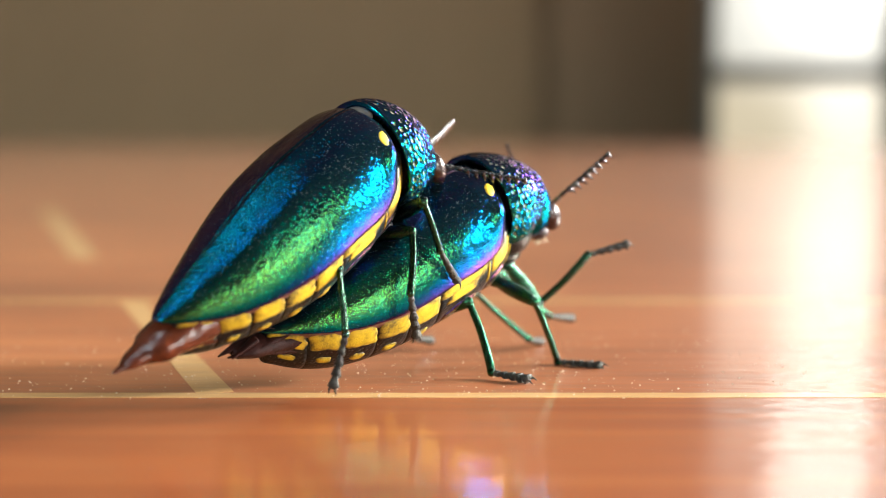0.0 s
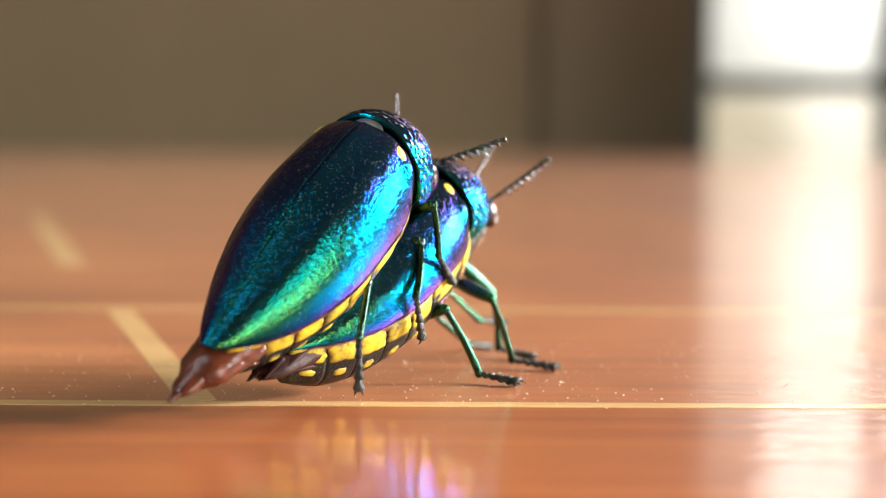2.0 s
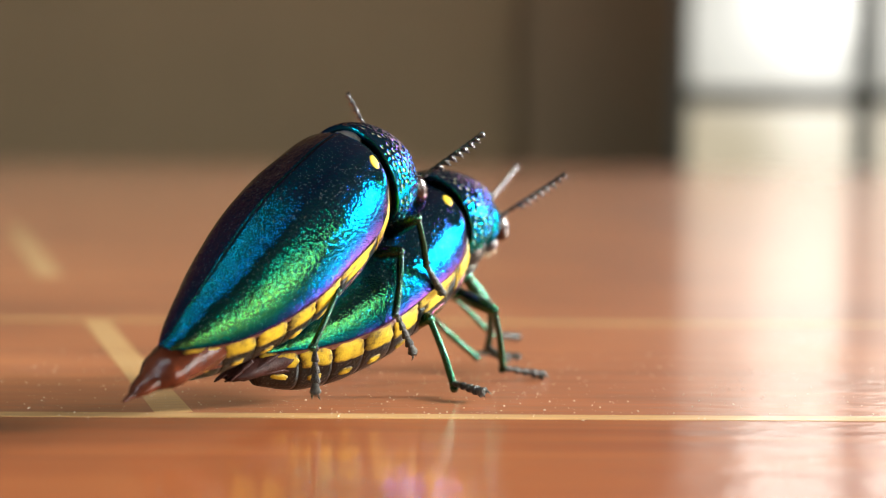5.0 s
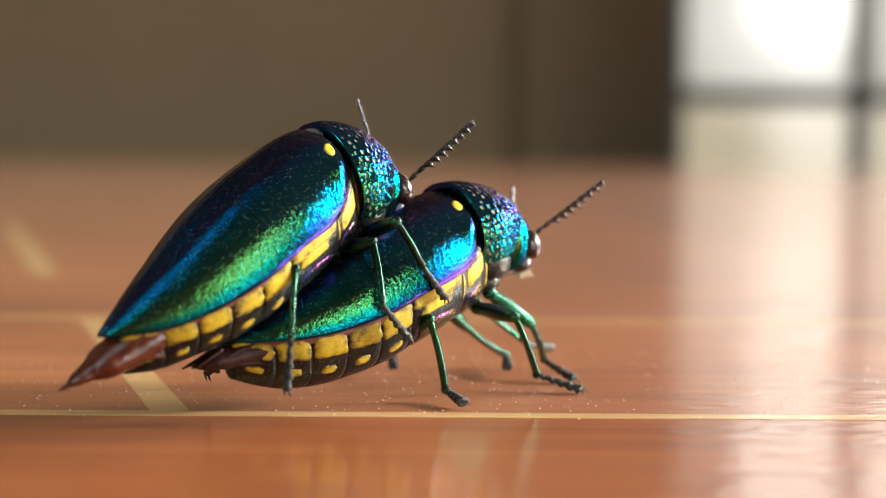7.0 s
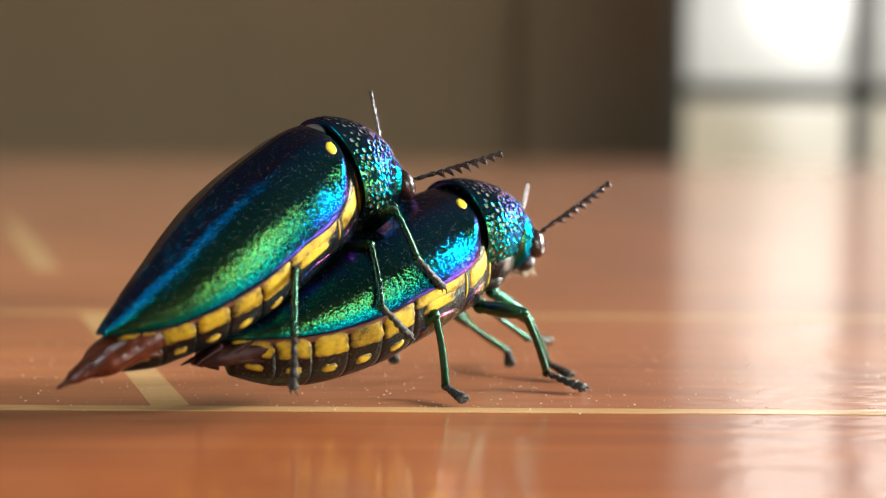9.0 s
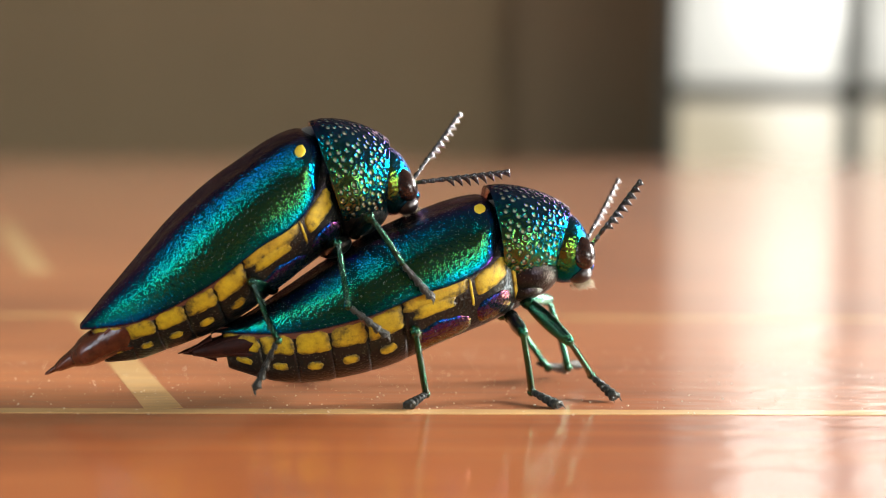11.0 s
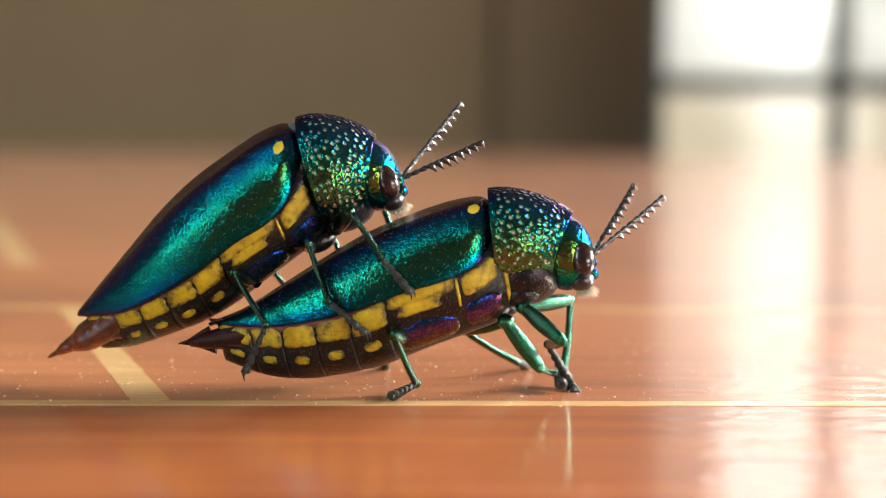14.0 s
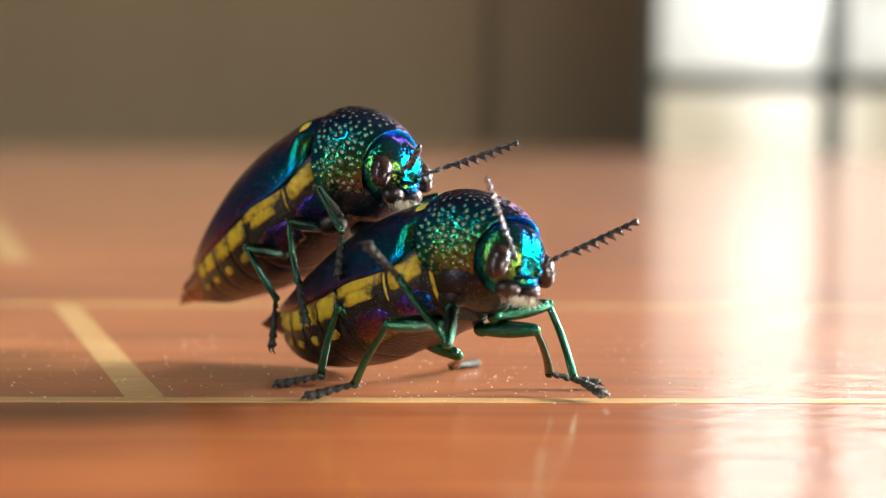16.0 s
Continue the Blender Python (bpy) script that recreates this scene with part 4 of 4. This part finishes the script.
LfL = [
    (0.0, (19.4, 7.3, -7.6), (18.0, 38.0, 1.5), (22.0, 43.0, 0.5)),
    (2.5, (19.4, 7.3, -7.6), (9.0, 46.0, 1.5), (13.0, 50.0, 0.5)),
    (4.0, (19.4, 7.3, -7.6), (9.0, 46.0, 1.5), (13.0, 50.0, 0.5)),
    (7.0, (19.4, 7.3, -7.6), (20.0, 36.0, 1.5), (24.0, 41.0, 0.5)),
    (9.0, (19.4, 7.3, -7.6), (20.0, 36.0, 1.5), (24.0, 41.0, 0.5)),
    (11.5, (18.6, 8.4, -8.9), (21.5, 18.8, 1.9), (24.4, 25.8, 0.4)),
    (12.5, (18.6, 8.4, -8.9), (21.5, 18.8, 1.9), (24.4, 25.8, 0.4)),
    (13.0, (18.6, 8.4, -8.9), (21.5, 18.8, 1.9), (24.4, 25.8, 0.4)),
    (13.5, (19.4, 7.3, -7.6), (23.2, 20.0, 9.8), (26.5, 20.0, 7.3)),
    (14.0, (19.4, 7.3, -7.6), (22.3, 13.0, 1.5), (22.9, 9.7, 0.5)),
    (14.5, (19.4, 7.3, -7.6), (20.0, 15.0, 1.5), (25.0, 13.0, 0.5)),
    (15.0, (19.4, 7.3, -7.6), (26.5, 10.0, 11.0), (30.0, 11.0, 6.0)),
    (15.5, (22.4, 3.4, -8.5), (26.8, 4.0, 2.4), (30.9, -2.3, 0.2)),
    (16.0, (17.2, 10.0, -5.4), (23.2, 3.6, 2.1), (27.2, -2.8, 0.5)),
]
LmL = [
    (0.0, (16.1, 6.7, -12.7), (11.6, 34.4, 1.6), (13.8, 40.3, 0.4)),
    (2.5, (14.9, 8.1, -9.5), (5.0, 40.0, 1.5), (8.0, 45.0, 0.5)),
    (4.0, (14.9, 8.1, -9.5), (5.0, 40.0, 1.5), (8.0, 45.0, 0.5)),
    (7.0, (17.1, 6.9, -11.5), (15.0, 35.5, 1.5), (14.8, 29.1, 0.8)),
    (9.0, (14.9, 8.1, -9.5), (14.9, 34.0, 1.7), (14.9, 28.0, 0.9)),
    (11.5, (14.0, 9.6, -8.2), (19.5, 19.4, 1.8), (22.5, 24.5, 0.4)),
    (12.5, (14.0, 9.6, -8.2), (19.5, 19.4, 1.8), (22.5, 24.5, 0.4)),
    (14.5, (6.4, 9.6, -8.2), (16.9, 19.4, 1.8), (18.3, 25.6, 0.4)),
    (15.0, (16.5, 9.6, -7.5), (18.3, 23.9, 1.9), (22.9, 19.5, 0.5)),
    (15.5, (14.3, 10.3, -10.5), (17.2, 20.3, 1.0), (21.1, 15.2, 0.6)),
    (16.0, (18.7, 5.6, -6.4), (20.8, 8.2, 1.8), (27.2, 7.8, 0.6)),
]
LhL = [
    (0.0, (4.8, 9.6, -8.3), (-4.0, 34.0, 1.3), (-2.0, 38.0, 0.5)),
    (2.5, (4.8, 9.6, -8.3), (-14.0, 32.0, 1.3), (-12.0, 36.0, 0.5)),
    (4.0, (4.8, 9.6, -8.3), (-14.0, 32.0, 1.3), (-12.0, 36.0, 0.5)),
    (7.0, (7.1, 10.0, -9.9), (-0.5, 35.1, 2.6), (-0.2, 31.1, 1.0)),
    (9.0, (4.8, 9.6, -8.3), (-0.5, 34.0, 1.7), (-0.2, 30.0, 0.9)),
    (11.5, (-4.0, 9.6, -8.3), (-9.0, 19.0, 1.2), (-13.0, 21.0, 0.5)),
    (13.5, (-4.0, 9.6, -8.3), (-9.0, 19.0, 1.2), (-13.0, 21.0, 0.5)),
    (14.5, (-3.3, 9.2, -6.2), (10.0, 24.1, 0.9), (13.9, 25.9, 0.6)),
    (15.5, (8.5, 9.3, -6.9), (10.9, 21.7, 1.0), (13.0, 25.4, 0.5)),
    (16.0, (6.9, 10.1, -10.1), (9.7, 20.2, 0.8), (12.2, 23.6, 0.6)),
]
ANTENNA_UR = [
    (0.0, (0.29, -0.95, -0.07)),
    (2.5, (0.18, -0.82, 0.54)),
    (4.0, (0.23, -0.73, 0.63)),
    (6.5, (0.28, -0.78, 0.56)),
    (7.0, (0.49, -0.71, 0.51)),
    (8.5, (0.58, -0.81, -0.03)),
    (9.0, (0.75, -0.66, 0.08)),
    (11.5, (0.80, -0.57, -0.16)),
    (12.5, (0.90, -0.43, -0.01)),
    (13.5, (0.88, -0.46, 0.08)),
    (14.0, (0.86, -0.50, 0.11)),
    (14.5, (0.89, -0.24, -0.38)),
    (15.0, (0.26, -0.75, 0.60)),
    (15.5, (0.46, -0.72, 0.52)),
    (16.0, (0.82, -0.57, -0.03)),
]
ANTENNA_UL = [
    (0.0, (0.96, 0.29, 0.01)),
    (2.5, (0.79, 0.53, 0.32)),
    (4.0, (0.08, 0.64, 0.76)),
    (7.0, (0.28, 0.46, 0.84)),
    (9.0, (0.39, 0.46, 0.80)),
    (11.5, (0.80, 0.48, 0.35)),
    (12.5, (0.84, 0.32, 0.44)),
    (13.5, (0.76, 0.49, 0.41)),
    (14.0, (0.75, 0.49, 0.44)),
    (14.5, (0.98, 0.06, 0.20)),
    (15.0, (0.99, 0.11, -0.09)),
    (15.5, (0.89, 0.46, 0.00)),
    (16.0, (0.79, 0.58, 0.19)),
]
ANTENNA_LR = [
    (0.0, (0.30, -0.65, 0.69)),
    (2.5, (0.21, -0.81, 0.55)),
    (4.0, (0.21, -0.82, 0.53)),
    (7.0, (0.62, -0.62, 0.48)),
    (9.0, (0.59, -0.65, 0.47)),
    (11.5, (0.46, -0.67, 0.59)),
    (12.5, (0.55, -0.67, 0.50)),
    (13.5, (0.50, -0.70, 0.52)),
    (14.5, (0.43, -0.68, 0.60)),
    (15.0, (0.49, -0.66, 0.57)),
    (15.5, (0.37, -0.68, 0.63)),
    (16.0, (0.39, -0.72, 0.57)),
]
ANTENNA_LL = [
    (0.0, (0.47, 0.82, 0.32)),
    (2.5, (0.92, -0.07, 0.39)),
    (4.0, (0.96, -0.16, 0.24)),
    (7.0, (0.67, 0.61, 0.42)),
    (9.0, (0.74, 0.54, 0.39)),
    (11.5, (0.61, 0.51, 0.61)),
    (12.5, (0.74, 0.48, 0.48)),
    (13.5, (0.83, 0.28, 0.47)),
    (14.5, (0.78, 0.40, 0.47)),
    (15.0, (0.83, 0.40, 0.38)),
    (15.5, (0.78, 0.43, 0.46)),
    (16.0, (0.54, 0.71, 0.45)),
]


# ---------------------------------------------------------------- movement
def place(x, y, z, heading, pitch, roll):
    return Matrix.Translation((x * MM, y * MM, z * MM)) @ Matrix.Rotation(radians(heading), 4, "Z") @ Matrix.Rotation(radians(-pitch), 4, "Y") @ Matrix.Rotation(radians(roll), 4, "X")


def between(rows, t):
    """The row at t, blended between its neighbours, as lists of vectors."""
    for a, b in zip(rows, rows[1:]):
        if a[0] <= t <= b[0]:
            k = (t - a[0]) / (b[0] - a[0])
            k = k * k * (3 - 2 * k)
            return [Vector(p).lerp(Vector(q), k) for p, q in zip(a[1:], b[1:])]
    return [Vector(p) for p in rows[-1][1:]]


def aim(at, to, up=(0, 0, 1)):
    """A pose at a point (mm) whose x axis looks to another, with z towards up."""
    x = (Vector(to) - Vector(at)).normalized()
    z = Vector(up) - x * Vector(up).dot(x)
    z = z.normalized() if z.length > 1e-4 else x.orthogonal().normalized()
    y = z.cross(x)
    m = Matrix((x, y, z)).transposed().to_4x4()
    m.translation = Vector(at) * MM
    return m


def leg_walk(leg, coxa, lens, rows, body_rows, on_ground, mirror=False):
    thigh, shin, foot = leg
    coxa = Vector(coxa)
    lf, lt, ls = lens
    a, b, c = [], [], []
    for row in body_rows:
        t = row[0]
        knee, ankle, toe = between(rows, t)
        if mirror:
            # the far legs clasp closer to the body
            knee, ankle, toe = (Vector((p.x, p.y * 0.72, p.z)) for p in (knee, ankle, toe))
        if on_ground:
            inv = place(*row[1:]).inverted()
            ankle, toe = (inv @ (p * MM) / MM for p in (ankle, toe))
        d = ankle - coxa
        dist = min(max(d.length, abs(lf - lt) + 0.3), lf + lt - 0.05)
        d.normalize()
        along = (lf * lf - lt * lt + dist * dist) / (2 * dist)
        off = math.sqrt(max(lf * lf - along * along, 0.01))
        pole = knee - coxa
        pole -= d * pole.dot(d)
        pole = pole.normalized() if pole.length > 1e-3 else Vector((0, -1, 0))
        knee = coxa + d * along + pole * off
        end = coxa + d * dist
        toe = end + (toe - ankle).normalized() * ls
        pts = [coxa, knee, end, toe]
        if mirror:
            pts = [Vector((p.x, -p.y, p.z)) for p in pts]
        m = aim(pts[0], pts[1])
        inv = m.inverted()
        q = [inv @ (p * MM) / MM for p in pts]
        a.append((t, m))
        b.append((t, aim(q[1], q[2], inv.to_3x3() @ (pts[1] - pts[0]))))
        c.append((t, aim(q[2], q[3], inv.to_3x3() @ Vector((0, 0, 1)))))
    walk(thigh, a)
    walk(shin, b)
    walk(foot, c)


def antenna_walk(ob, base, rows, body_rows):
    walk(ob, [(r[0], aim(base, Vector(base) + between(rows, r[0])[0])) for r in body_rows])


LEGS_UPPER = (
    ("foreleg", (12.9, -4.0, -2.8), (6.9, 6.3, 5.8), UfR),
    ("middle_leg", (9.1, -3.4, -3.8), (5.2, 7.6, 6.1), UmR),
    ("hind_leg", (1.5, -3.8, -5.4), (5.8, 7.4, 6.6), UhR),
)
LEGS_LOWER = (
    ("foreleg", (14.7, -3.4, -4.9), (7.0, 9.0, 6.0), LfR),
    ("middle_leg", (12.4, -3.4, -6.2), (6.8, 9.9, 6.5), LmR),
    ("hind_leg", (0.9, -3.3, -6.1), (5.5, 9.2, 6.0), LhR),
    ("foreleg", (14.7, 3.4, -4.9), (7.0, 9.0, 6.0), LfL),
    ("middle_leg", (12.4, 3.4, -6.2), (6.8, 9.9, 6.5), LmL),
    ("hind_leg", (0.9, 3.3, -6.1), (5.5, 9.2, 6.0), LhL),
)
upper_legs = [(segmented_leg(upper_beetle, n, lens, 0.80, DARK_LEG, DARK_LEG), c, lens, rows, flip) for n, c, lens, rows in LEGS_UPPER for flip in (False, True)]
lower_legs = [(segmented_leg(lower_beetle, n, lens, 0.90, LEG, LEG), c, lens, rows) for n, c, lens, rows in LEGS_LOWER]
feelers = [(antenna(ob, 12.4), (x, s * 1.65, z), rows, body) for ob, s, x, z, rows, body in (
    (upper_beetle, -1, 22.0, -0.1, ANTENNA_UR, UPPER_ROWS), (upper_beetle, 1, 22.0, -0.1, ANTENNA_UL, UPPER_ROWS),
    (lower_beetle, -1, 23.5, -0.4, ANTENNA_LR, LOWER_ROWS), (lower_beetle, 1, 23.5, -0.4, ANTENNA_LL, LOWER_ROWS))]


def motions():
    walk(upper_beetle, [(r[0], place(*r[1:])) for r in UPPER_ROWS])
    walk(lower_beetle, [(r[0], place(*r[1:])) for r in LOWER_ROWS])
    for leg, coxa, lens, rows, flip in upper_legs:
        leg_walk(leg, coxa, lens, rows, UPPER_ROWS, False, flip)
    for leg, coxa, lens, rows in lower_legs:
        leg_walk(leg, coxa, lens, rows, LOWER_ROWS, True)
    for ob, base, rows, body in feelers:
        antenna_walk(ob, base, rows, body)


motions()
